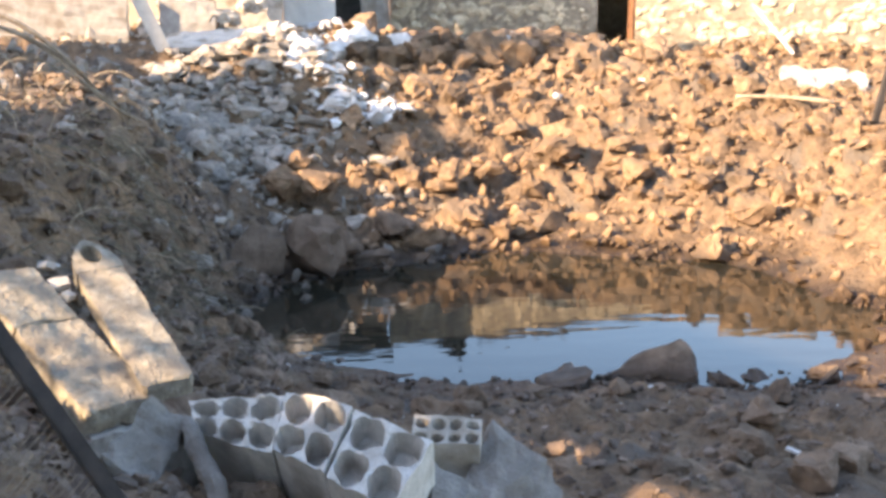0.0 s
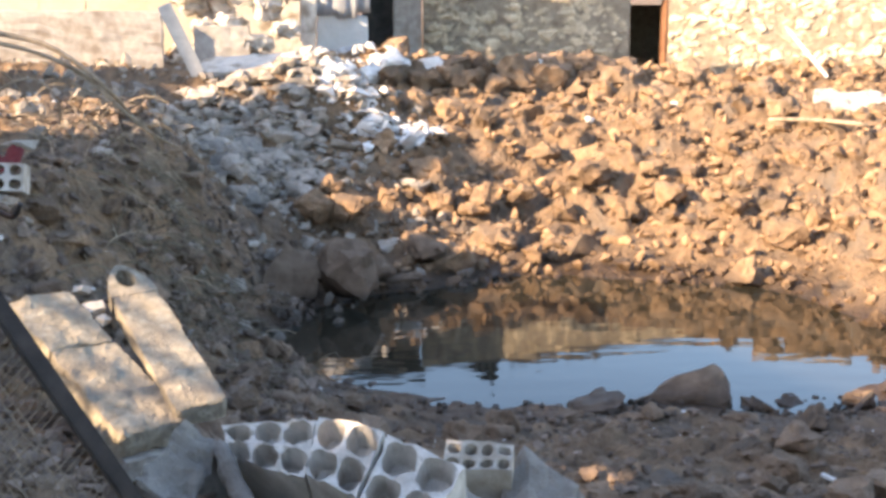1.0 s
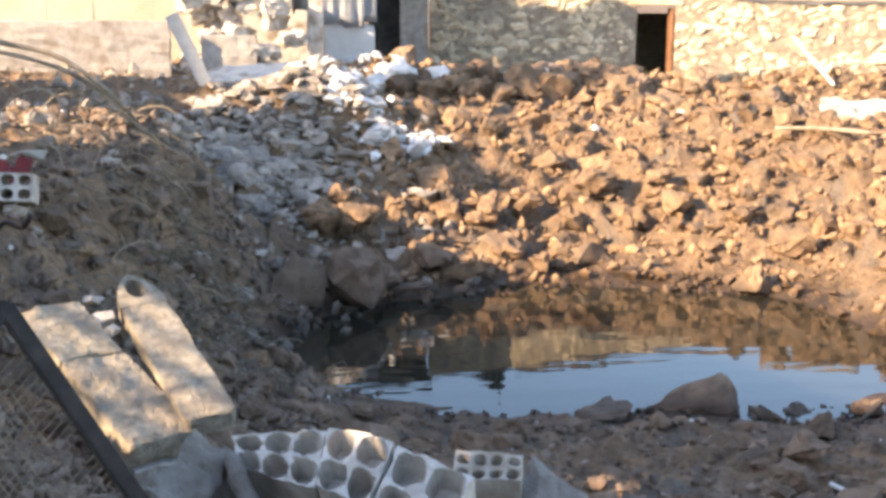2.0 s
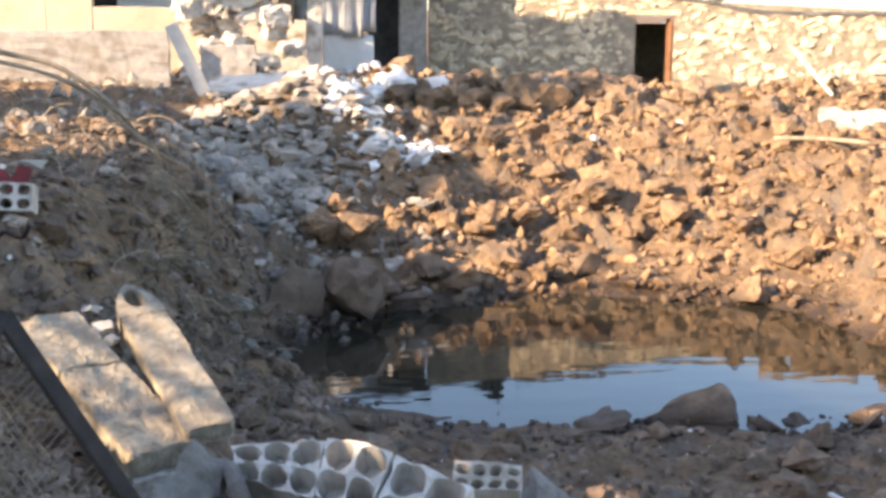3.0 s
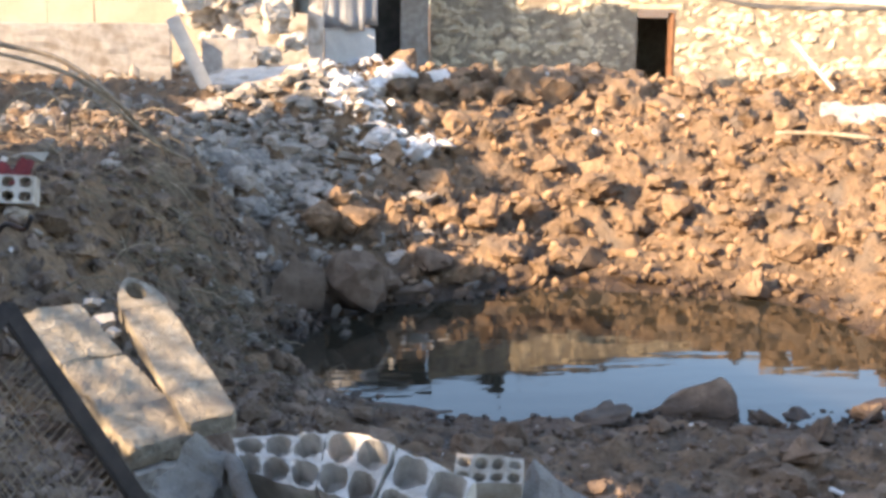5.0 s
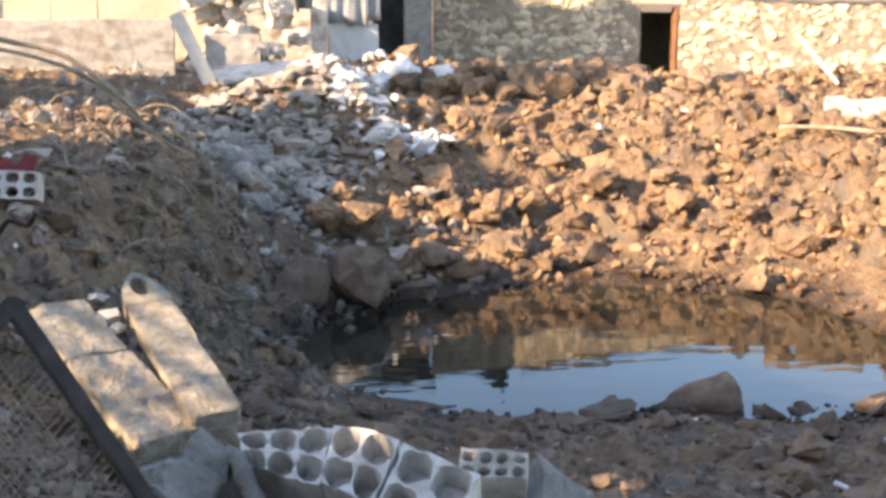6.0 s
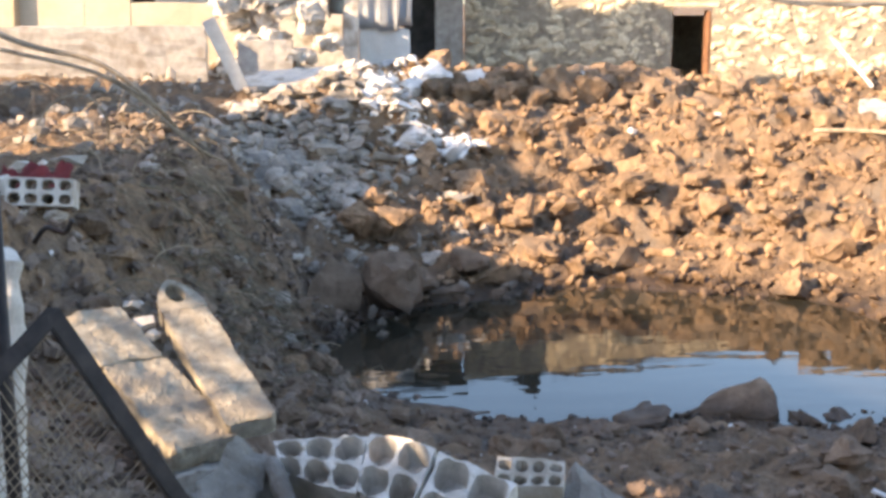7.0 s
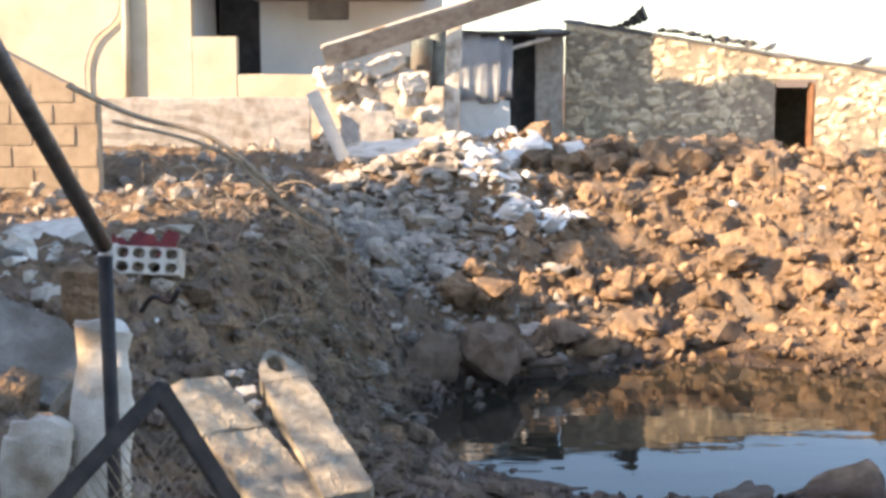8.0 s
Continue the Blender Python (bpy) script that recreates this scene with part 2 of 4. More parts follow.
def ground_height(x, y):
    """The yard with the crater in it."""
    left = 1 / (1 + math.exp(max(-40, min(40, (x + 0.85 + 0.8 * sm((y - 11.2) / 1.5) * (1 - sm((y - 15) / 2))) / 0.35))))
    far = sm((y - 13) / 3.5)
    yard = 0.05 + 0.02 * far + left * (0.42 + 0.06 * far)
    yard += 0.10 * sm((y - 18) / 3) * (1 - left)
    yard += 0.14 * bump(x, y, -1.6, 12.5, 1.0, 1.7) + 0.36 * bump(x, y, 0.0, 16.3, 1.0, 1.1)
    yard += 0.42 * bump(x, y, 1.9, 19.0, 1.4, 0.7) + 0.38 * bump(x, y, 3.9, 19.1, 1.1, 0.6) + 0.22 * bump(x, y, 5.6, 19.2, 0.8, 0.6)
    yard += 0.25 * bump(x, y, 9.0, 20.5, 1.6, 1.2)
    u, v = (x - 2.49) / 2.77, (y - 10.69) / 2.12
    a = math.atan2(v, u)
    e = math.hypot(u, v) * (1 + 0.05 * math.sin(3 * a + 0.6) + 0.03 * math.sin(7 * a))
    c, s = math.cos(a), math.sin(a)
    steep = 1.75 + 1.15 * sm(-2 * c - 0.2)
    rim = 1.0 + (steep * s * s if s > 0 else 3.0 * s * s) + (0.8 * c * c if c > 0 else 0.45 * c * c) - 2.6 * max(0, -c - 0.42) * max(0, -s)
    if s > 0 and c < 0:
        rim -= 2.2 * s * s * c * c
    t = (e - 1) / (rim - 1)
    if t < 0:
        return POOL - 0.6 * min(1, (1 - e) * 1.5)
    k = sm(t) * 0.4 + min(1, t) * 0.6 if s > 0 else min(1, t) ** 1.28
    heap = 0.12 * bump(x, y, 0.0, 16.5, 1.1, 0.9) + 0.20 * bump(x, y, 0.45, 16.7, 0.7, 0.8) + 0.45 * bump(x, y, -0.75, 19.1, 0.85, 0.55) + 0.42 * bump(x, y, 0.95, 19.4, 0.6, 0.6) + 0.1 * bump(x, y, -0.6, 13.5, 0.8, 1.2)
    return POOL + (yard - POOL) * k + heap * sm(t * 2)


def clod(p):
    """Broken earth: flat-topped lumps of uneven height with clefts between them."""
    p = p + noise.noise_vector(p * 1.3) * 0.35
    d, near = noise.voronoi(p)
    return sm((d[1] - d[0]) * 2.6) * (0.35 + 0.9 * noise.cell(near[0] * 5.3 + Vector((11, 4, 7)))) - 0.45


def ground_at(x, y):
    """The ground with its lumps."""
    z = ground_height(x, y)
    if abs(x) < 40 and -10 < y < 60:
        p = Vector((x, y, 0))
        lump = noise.fractal(p * 1.1, 1.0, 2.1, 4) * 0.12 + noise.fractal(p * 4.5 + Vector((7, 3, 0)), 0.9, 2.2, 3) * 0.055
        if y < 3:
            lump *= 0.5
        elif y < 9:
            lump += noise.fractal(p * 2.6 + Vector((1, 9, 0)), 1.0, 2.0, 3) * 0.045
        z += lump * (0.35 if z < POOL + 0.1 else 1.0)
        if 5 < y < 22 and -4 < x < 12 and z > POOL - 0.1:
            dry = sm((z - POOL) / 0.35)
            z += dry * (0.05 if y < 12.2 else 0.15 - 0.08 * sm((y - 15.6) / 1.2)) * clod(Vector((x, y, z)) * 2.3) + dry * 0.055 * clod(Vector((x + 3, y, z)) * 6.5)
    return z


def spread(a, b, step, reach):
    """Even steps between a and b, then ever longer ones out to the horizon."""
    v = list(np.arange(a, b, step))
    d = step
    lo, hi = [a], [v[-1]]
    while hi[-1] < reach:
        d *= 1.35
        lo.append(lo[-1] - d)
        hi.append(hi[-1] + d)
    return lo[:0:-1] + v + hi[1:]


def build_ground():
    xs, ys = spread(-5.0, 10.5, 0.045, 900), spread(1.5, 23.0, 0.045, 900)
    verts = [(x, y, ground_at(x, y)) for y in ys for x in xs]
    w = len(xs)
    faces = [(j * w + i, j * w + i + 1, (j + 1) * w + i + 1, (j + 1) * w + i) for j in range(len(ys) - 1) for i in range(w - 1)]
    me = bpy.data.meshes.new("ground")
    me.from_pydata(verts, [], faces)
    me.materials.append(M_SOIL)
    me.shade_smooth()
    return tagged(new("ground", me), "churned brown earth with a wide crater dug into it", "ground", kind="structure")


build_ground()

bm = bmesh.new()
bmesh.ops.create_circle(bm, cap_ends=True, segments=64, radius=1, matrix=Matrix.Translation((2.49, 10.69, POOL)) @ Matrix.Diagonal((3.9, 3.0, 1, 1)))
tagged(link("water", bm, M_WATER), "still dark pool of water mirroring the blue sky", "water", kind="structure")


# ---- stones ----
HULLS = [hull_bm(10 + k, 13 + k % 4, 3, 0.085) for k in range(10)]
ROCKS = []
for k, b in enumerate(HULLS):
    me = bpy.data.meshes.new("boulder")
    b.to_mesh(me)
    me.materials.append(M_ROCK)
    me.shade_smooth()
    me.set_sharp_from_angle(angle=radians(32))
    ROCKS.append(me)
rng = random.Random(4)


def boulder(x, y, w, h, k, label, group, meshes=ROCKS, name="boulder", category="boulder", sink=0.25):
    ob = new(name, meshes[k % len(meshes)])
    ob.rotation_euler = (rng.uniform(-0.3, 0.3), rng.uniform(-0.3, 0.3), rng.uniform(0, 6.28))
    g = 1.35 if h > 0.48 else 1.15
    ob.scale = (w * 1.12 * g, w * g, h * 1.5 * g)
    ob.location = (x, y, ground_at(x, y) + h * (0.5 - sink))
    return tagged(ob, label, category, group)


SLOPE = [(0.12, 13.6, 0.45, 0.42), (0.52, 13.64, 0.51, 0.36), (-0.04, 11.76, 0.46, 0.59), (0.45, 12.24, 0.62, 0.59), (1.55, 13.02, 0.52, 0.32),
        (1.2, 12.58, 0.52, 0.22), (2.08, 13.66, 0.6, 0.33), (2.07, 14.32, 0.41, 0.29), (3.06, 13.56, 0.44, 0.38), (3.69, 14.2, 0.37, 0.3),
        (3.5, 15.4, 0.37, 0.37), (1.49, 14.9, 0.43, 0.39), (1.59, 14.38, 0.38, 0.38), (5.71, 12.68, 0.33, 0.25)]
SLOPE_B = [(5.11, 12.96, 0.43, 0.34), (4.47, 12.42, 0.36, 0.3), (5.14, 10.76, 0.31, 0.17), (4.58, 14.6, 0.36, 0.26), (2.5, 14.48, 0.35, 0.29),
        (2.97, 15.54, 0.41, 0.27), (1.93, 14.24, 0.32, 0.19), (2.99, 14.36, 0.32, 0.29), (3.37, 14.74, 0.52, 0.35), (4.2, 14.18, 0.38, 0.28),
        (5.56, 13.2, 0.35, 0.29), (4.78, 13.66, 0.33, 0.24), (3.95, 15.04, 0.33, 0.23)]
MOUND = [(2.36, 18.16, 0.41, 0.4), (3.13, 18.38, 0.49, 0.5), (3.52, 18.32, 0.44, 0.4), (3.85, 18.3, 0.4, 0.48), (4.32, 18.2, 0.41, 0.41),
        (4.66, 17.9, 0.47, 0.39), (4.94, 17.38, 0.54, 0.3), (1.74, 18.32, 0.48, 0.36), (1.31, 18.34, 0.48, 0.41), (2.69, 18.06, 0.4, 0.36),
        (1.93, 16.54, 0.4, 0.33), (2.31, 16.14, 0.35, 0.28), (2.98, 16.7, 0.36, 0.26), (5.04, 16.7, 0.44, 0.26), (2.14, 18.54, 0.41, 0.29),
        (1.48, 16.58, 0.43, 0.29), (6.24, 15.1, 0.4, 0.4), (5.88, 15.3, 0.37, 0.3)]
SHORE = [(2.06, 8.55, 0.41, 0.17), (2.72, 8.69, 0.61, 0.32), (3.28, 8.55, 0.26, 0.17), (3.54, 8.59, 0.21, 0.09), (2.77, 6.58, 0.25, 0.11),
         (2.83, 6.26, 0.17, 0.08), (0.37, 6.97, 0.26, 0.17), (0.71, 7.25, 0.16, 0.09), (1.2, 3.91, 0.26, 0.09), (2.78, 7.9, 0.21, 0.09),
         (2.19, 7.99, 0.25, 0.09)]
LEFT = [(-1.39, 7.75, 0.26, 0.13), (-1.85, 6.28, 0.26, 0.21), (-1.17, 5.99, 0.22, 0.14), (-1.26, 6.49, 0.2, 0.11), (-0.76, 8.32, 0.18, 0.11),
        (-1.7, 5.03, 0.24, 0.2), (-0.52, 8.09, 0.18, 0.12), (-0.37, 8.85, 0.19, 0.12), (-0.85, 7.75, 0.17, 0.1)]
for k, row in enumerate(SLOPE + SLOPE_B):
    if row[0] < 1.5 and row[1] < 13.2:
        continue
    boulder(*row, k, "angular brown boulder half sunk in the crater slope", "boulders on the crater slope")
for k, row in enumerate(MOUND):
    boulder(*row, k * 3 + 1, "brown boulder heaped on the earth mound", "boulders on the mound")
for k, row in enumerate(LEFT):
    boulder(*row, k * 3 + 2, "tan stone lying among the rubble", "stones in the rubble")


def scatter(name, label, category, material, n, place, sizes, seed, flat=0.8, power=2.2):
    """Many loose stones as one heap: place(r) gives x, y; sizes run from small to large, with many more small ones."""
    r = random.Random(seed)
    shapes = []
    for k in range(10):
        b = hull_bm(100 * seed + k, 11, 0, 0)
        b.verts.index_update()
        shapes.append((np.array([v.co[:] for v in b.verts]), np.array([[v.index for v in f.verts] for f in b.faces])))
        b.free()
    vs, fs, base = [], [], 0
    for i in range(n):
        x, y = place(r)
        z = ground_at(x, y)
        if z < POOL - 0.15:
            continue
        s = sizes[0] + (sizes[1] - sizes[0]) * r.random() ** power
        v, f = shapes[i % 10]
        q = Euler((r.uniform(0, 6.28), r.uniform(0, 6.28), r.uniform(0, 6.28))).to_matrix()
        sc = np.array((s * r.uniform(0.8, 1.3), s * r.uniform(0.7, 1.1), s * r.uniform(0.6, 1.0)))
        p = (v * sc) @ np.array(q).T
        p[:, 2] *= flat
        vs.append(p + np.array((x, y, z + s * 0.18)))
        fs.append(f + base)
        base += len(v)
    me = bpy.data.meshes.new(name)
    me.from_pydata(np.concatenate(vs).tolist(), [], np.concatenate(fs).tolist())
    me.materials.append(material)
    return tagged(new(name, me), label, category, kind="stuff")


def around(cx, cy, sx, sy):
    return lambda r: (r.gauss(cx, sx), r.gauss(cy, sy))


def between(x0, x1, y0, y1):
    return lambda r: (r.uniform(x0, x1), r.uniform(y0, y1))


scatter("earth_clods", "loose brown clods and stones over the crater slope", "rubble", M_CLOD, 6500, between(0.2, 9.0, 12.2, 19.5), (0.03, 0.21), 1)
scatter("earth_clods", "stones and clods on the low bank by the pool", "rubble", M_CLOD, 900, between(4.6, 9.0, 8.0, 12.5), (0.03, 0.2), 9)
scatter("earth_clods", "brown clods and stones heaped on the mound", "rubble", M_CLOD, 700, around(3.6, 19.5, 1.9, 0.7), (0.07, 0.30), 2)
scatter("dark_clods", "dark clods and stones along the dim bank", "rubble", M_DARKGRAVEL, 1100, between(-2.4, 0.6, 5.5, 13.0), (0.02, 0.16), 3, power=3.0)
scatter("grey_rubble", "grey broken concrete and stones spilling down a heap", "rubble", M_GREYCLOD, 900, around(-0.5, 14.4, 0.45, 0.8), (0.04, 0.26), 4, flat=0.6)
scatter("grey_rubble", "grey concrete rubble spread over the top of the heap", "rubble", M_GREYCLOD, 700, around(-0.25, 15.4, 0.55, 0.75), (0.05, 0.34), 15, flat=0.55)
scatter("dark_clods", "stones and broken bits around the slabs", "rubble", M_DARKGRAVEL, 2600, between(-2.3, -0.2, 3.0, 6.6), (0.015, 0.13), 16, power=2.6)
scatter("white_rubble", "white limestone rubble spilling down the heap", "rubble", M_WHITE, 420, lambda r: (lambda t: (0.10 + 1.15 * t + r.gauss(0, 0.09 + 0.10 * t), 16.5 - 1.0 * t + r.gauss(0, 0.22)))(r.random()), (0.05, 0.40), 5, flat=0.55, power=2.2)
scatter("gravel", "dark stony earth and gravel on the near bank", "gravel", M_DARKGRAVEL, 6500, between(-0.9, 5.2, 2.6, 8.8), (0.012, 0.10), 6, power=3.4)
scatter("pale_chips", "pale chips of stone and plaster strewn on the near bank", "rubble", M_WHITE, 170, between(-0.6, 4.6, 3.2, 8.4), (0.012, 0.045), 13)
scatter("pale_chips", "pale chips of plaster strewn over the dim bank", "rubble", M_WHITE, 160, between(-2.4, 0.2, 6.0, 13.0), (0.015, 0.06), 14)
scatter("grey_rubble", "rubble strewn along the foot of the houses", "rubble", M_GREYCLOD, 1500, between(-6.0, 2.0, 9.5, 19.5), (0.05, 0.26), 7)
scatter("earth_clods", "stones and earth piled along the stone wall", "rubble", M_CLOD, 900, lambda r: (lambda s: (2.1 + 0.963 * s + r.uniform(0, 0.4), 22.4 - 0.269 * s - r.uniform(0.1, 1.6)))(r.uniform(1, 10)), (0.06, 0.32), 8)


scatter("gravel", "dark gravel around the foot of the steel frame", "gravel", M_DARKGRAVEL, 1500, between(-1.5, 0.3, 1.7, 3.9), (0.008, 0.06), 17, power=2.6)


scatter("pale_rubble", "pale broken masonry strewn beside the fence", "rubble", M_PALERUBBLE, 130, between(-3.0, -1.75, 5.8, 9.0), (0.05, 0.26), 18)


def strew(n, place, sizes, label, group, seed, meshes=ROCKS, name="rock", category="rock"):
    """Single stones laid out by chance."""
    r = random.Random(seed)
    for k in range(n):
        x, y = place(r)
        if ground_at(x, y) < POOL - 0.02:
            continue
        w = sizes[0] + (sizes[1] - sizes[0]) * r.random() ** 1.6
        boulder(x, y, w, w * r.uniform(0.55, 0.85), k, label, group, meshes, name, category)


def greyed(source, name, material):
    made = []
    for k in range(6):
        me = source[k].copy()
        me.name = name
        me.materials[0] = material
        made.append(me)
    return made


M_GREYROCK = mat("grey_concrete_lump", (0.25, 0.21, 0.17), (0.43, 0.37, 0.31), 6, 0.93, 0.7, 0.02, random_value=0.25, fine=60)
# Darker version of the brown rock, with the shade put into its colour.
M_SHADEROCK = mat("dark_rock", (0.12, 0.080, 0.052), (0.27, 0.188, 0.128), 6, 0.92, 0.8, 0.02, random_value=0.3, fine=60)
wet_edge(M_SHADEROCK, -1.37)
DARKS = greyed(ROCKS, "roof_stone", M_ROOF)
GREYS = greyed(ROCKS, "concrete_lump", M_GREYROCK)
DIMS = greyed(ROCKS, "rock", M_SHADEROCK)
# Muddy boulders; their shaded look is partly in the darker base colour.
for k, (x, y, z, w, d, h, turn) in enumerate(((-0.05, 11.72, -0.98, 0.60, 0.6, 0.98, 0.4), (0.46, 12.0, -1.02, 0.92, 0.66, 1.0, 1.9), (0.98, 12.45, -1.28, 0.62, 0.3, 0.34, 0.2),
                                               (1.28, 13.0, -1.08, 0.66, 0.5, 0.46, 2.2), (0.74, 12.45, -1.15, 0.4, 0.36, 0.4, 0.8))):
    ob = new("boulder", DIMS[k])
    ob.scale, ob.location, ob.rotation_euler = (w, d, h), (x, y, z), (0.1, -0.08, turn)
    tagged(ob, "large muddy boulder at the edge of the pool, darkened for shade", "boulder", "muddy boulders by the pool")
bm = bmesh.new()
for p in ((-0.52, -0.28, 0), (0.5, -0.3, 0), (0.56, 0.28, 0), (-0.45, 0.3, 0), (-0.46, -0.18, 0.22), (-0.16, -0.06, 0.52), (0.12, 0.02, 0.66), (0.32, 0.06, 0.86), (0.48, 0.02, 0.66), (0.28, -0.26, 0.45), (-0.2, 0.25, 0.4)):
    bm.verts.new(Vector(p))
bmesh.ops.convex_hull(bm, input=bm.verts[:])
bmesh.ops.subdivide_edges(bm, edges=bm.edges[:], cuts=3, use_grid_fill=True)
bmesh.ops.smooth_vert(bm, verts=bm.verts[:], factor=0.3, use_axis_x=True, use_axis_y=True, use_axis_z=True)
for v in bm.verts:
    v.co += noise.noise_vector(v.co * 3) * 0.08 + noise.noise_vector(v.co * 8) * 0.04 + noise.noise_vector(v.co * 20) * 0.02
bm.transform(pose(2.76, 8.72, -1.42, 0, 0, -14) @ Matrix.Diagonal((0.66, 0.55, 0.42, 1)))
ob = link("boulder", bm, M_SHADEROCK, True)
ob.data.set_sharp_from_angle(angle=radians(30))
tagged(ob, "wedge-shaped wet brown boulder on the pool's near shore", "boulder")
for k, row in enumerate(SHORE):
    if k == 1:
        continue
    boulder(*row, k * 5 + 2, "wet brown rock lying on the bank beside the pool", "rocks by the pool", meshes=DIMS)
strew(150, between(0.9, 8.0, 13.0, 17.2), (0.12, 0.36), "rough brown rock lying on the crater slope", "rocks on the slope", 31)
strew(90, around(3.6, 18.85, 1.4, 0.25), (0.18, 0.5), "dark brown rock heaped on the earth mound", "rocks on the mound", 32, DIMS)
strew(80, between(-0.2, 4.6, 3.4, 8.5), (0.06, 0.24), "dull grey-brown rock on the near bank", "rocks on the bank", 33, DIMS, "dark_rock")
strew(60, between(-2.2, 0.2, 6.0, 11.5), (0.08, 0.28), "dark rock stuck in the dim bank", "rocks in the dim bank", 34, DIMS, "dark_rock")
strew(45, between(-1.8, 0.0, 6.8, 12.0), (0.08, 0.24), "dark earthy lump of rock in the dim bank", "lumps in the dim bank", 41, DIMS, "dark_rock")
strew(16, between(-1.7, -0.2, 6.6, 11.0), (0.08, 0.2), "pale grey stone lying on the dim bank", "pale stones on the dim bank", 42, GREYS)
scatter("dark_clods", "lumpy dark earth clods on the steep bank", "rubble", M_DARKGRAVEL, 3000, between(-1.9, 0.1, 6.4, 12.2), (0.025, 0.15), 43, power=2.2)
scatter("white_rubble", "white stones strewn at the foot of the metal shed", "rubble", M_WHITE, 70, around(1.0, 19.0, 0.45, 0.3), (0.1, 0.36), 44)
strew(75, around(-0.5, 14.2, 0.5, 1.0), (0.12, 0.34), "grey lump of broken concrete on the heap", "concrete lumps", 35, GREYS, "concrete_lump", "rubble")
scatter("pale_rubble", "pale broken masonry heaped against the collapsed veranda", "rubble", M_PALERUBBLE, 420, lambda r: (r.gauss(-0.75, 0.55), r.gauss(18.75, 0.3)), (0.06, 0.30), 12)
for x, y, w, h, turn in ((0.12, 13.40, 0.50, 0.56, 0.7), (0.52, 13.50, 0.62, 0.50, 2.6), (0.33, 13.75, 0.34, 0.40, 1.2)):
    ob = new("boulder", ROCKS[3])
    ob.scale, ob.rotation_euler = (w, w * 0.9, h), (0.1, 0.2, turn)
    ob.location = (x, y, ground_at(x, y) + h * 0.38)
    tagged(ob, "tan boulder perched sunlit on the crater's edge", "boulder", "tan boulders")
WHITES = []
for k in range(4):
    me = bpy.data.meshes.new("white_stone")
    HULLS[k].to_mesh(me)
    me.materials.append(M_WHITE)
    WHITES.append(me)
for k, (x, y, w) in enumerate([(1.95, 18.62, 0.36), (3.05, 18.75, 0.28), (3.52, 18.8, 0.26), (1.28, 18.5, 0.42), (0.95, 18.4, 0.46), (0.71, 18.2, 0.4), (0.55, 18.3, 0.34), (1.45, 18.5, 0.3), (2.3, 18.6, 0.2), (4.9, 16.6, 0.14), (3.7, 16.3, 0.12)]):
    boulder(x, y, w, w * 0.8, k, "white limestone block lying on the rubble", "white stones", WHITES, "white_stone", "stone", sink=-0.1)
for k, (x, y, w, d, tilt) in enumerate(((-0.78, 13.45, 0.36, 0.26, 34), (-0.55, 13.2, 0.24, 0.34, 30), (-1.0, 13.9, 0.4, 0.28, 24), (-0.62, 14.6, 0.42, 0.3, 28), (-0.25, 14.9, 0.36, 0.3, 30), (-0.95, 14.9, 0.34, 0.26, 20))):
    bm = bmesh.new()
    box(bm, -w / 2, w / 2, -d / 2, d / 2, -0.04, 0.04, None, 0.012, 0.035, 4, k + 21)
    ob = link("concrete_slab", bm, M_DULL)
    ob.matrix_basis = pose(x, y, ground_at(x, y) + 0.07, tilt, 8 * k % 15 - 6, 37 * k % 60 - 20)
    tagged(ob, "flat grey piece of broken concrete on the heap", "slab", "broken slab pieces")


# ---- stone building at the back ----
WA, WD = Vector((2.1, 22.4, 0)), Vector((0.963, -0.269, 0)).normalized()
WN = Vector((WD.y, -WD.x, 0))
WALL_LEN, DOOR0, DOOR1, DOOR_TOP = 9.5, 3.53, 4.17, 1.50
wall_m = Matrix((WD, -WN, Vector((0, 0, 1)))).transposed().to_4x4()
wall_m.translation = WA


def wall_top(s):
    return 2.52 - 0.17 * min(s, 5.6)


wall_stone = thing("wall_stone", "rough fieldstone wall of a low building with mud mortar", "wall", WA, kind="structure")
bm = bmesh.new()
for s0, s1, z0 in ((0, DOOR0, -0.4), (DOOR0, DOOR1, DOOR_TOP), (DOOR1, WALL_LEN, -0.4)):
    b = bmesh.new()
    box(b, s0, s1, 0, 0.5, z0, 2.0)
    for v in b.verts:
        if v.co.z > 1.9:
            v.co.z = wall_top(v.co.x) - 0.06
    b.transform(wall_m)
    tmp = bpy.data.meshes.new("tmp")
    b.to_mesh(tmp)
    b.free()
    bm.from_mesh(tmp)
part("wall_core", bm, M_MORTAR, wall_stone)


def rubble_face(s0, s1, z0):
    """The uneven face of small stones and mud in front of the wall's core."""
    b = bmesh.new()
    nx, nz = int((s1 - s0) / 0.035), int((2.5 - z0) / 0.035)
    grid = []
    for i in range(nx + 1):
        s = s0 + (s1 - s0) * i / nx
        col = []
        for j in range(nz + 1):
            z = z0 + (wall_top(s) - 0.05 - z0) * j / nz
            edge = min(i, nx - i, j, nz - j) == 0
            col.append(b.verts.new(wall_m @ Vector((s, 0.02 if edge else -0.012 - 0.05 * clod(Vector((s, 7.7, z * 1.3)) * 4.6) - 0.02 * noise.noise(Vector((s * 14, z * 14, 2))), z))))
        grid.append(col)
    for p, q in zip(grid, grid[1:]):
        for j in range(nz):
            b.faces.new((p[j], q[j], q[j + 1], p[j + 1]))
    return b


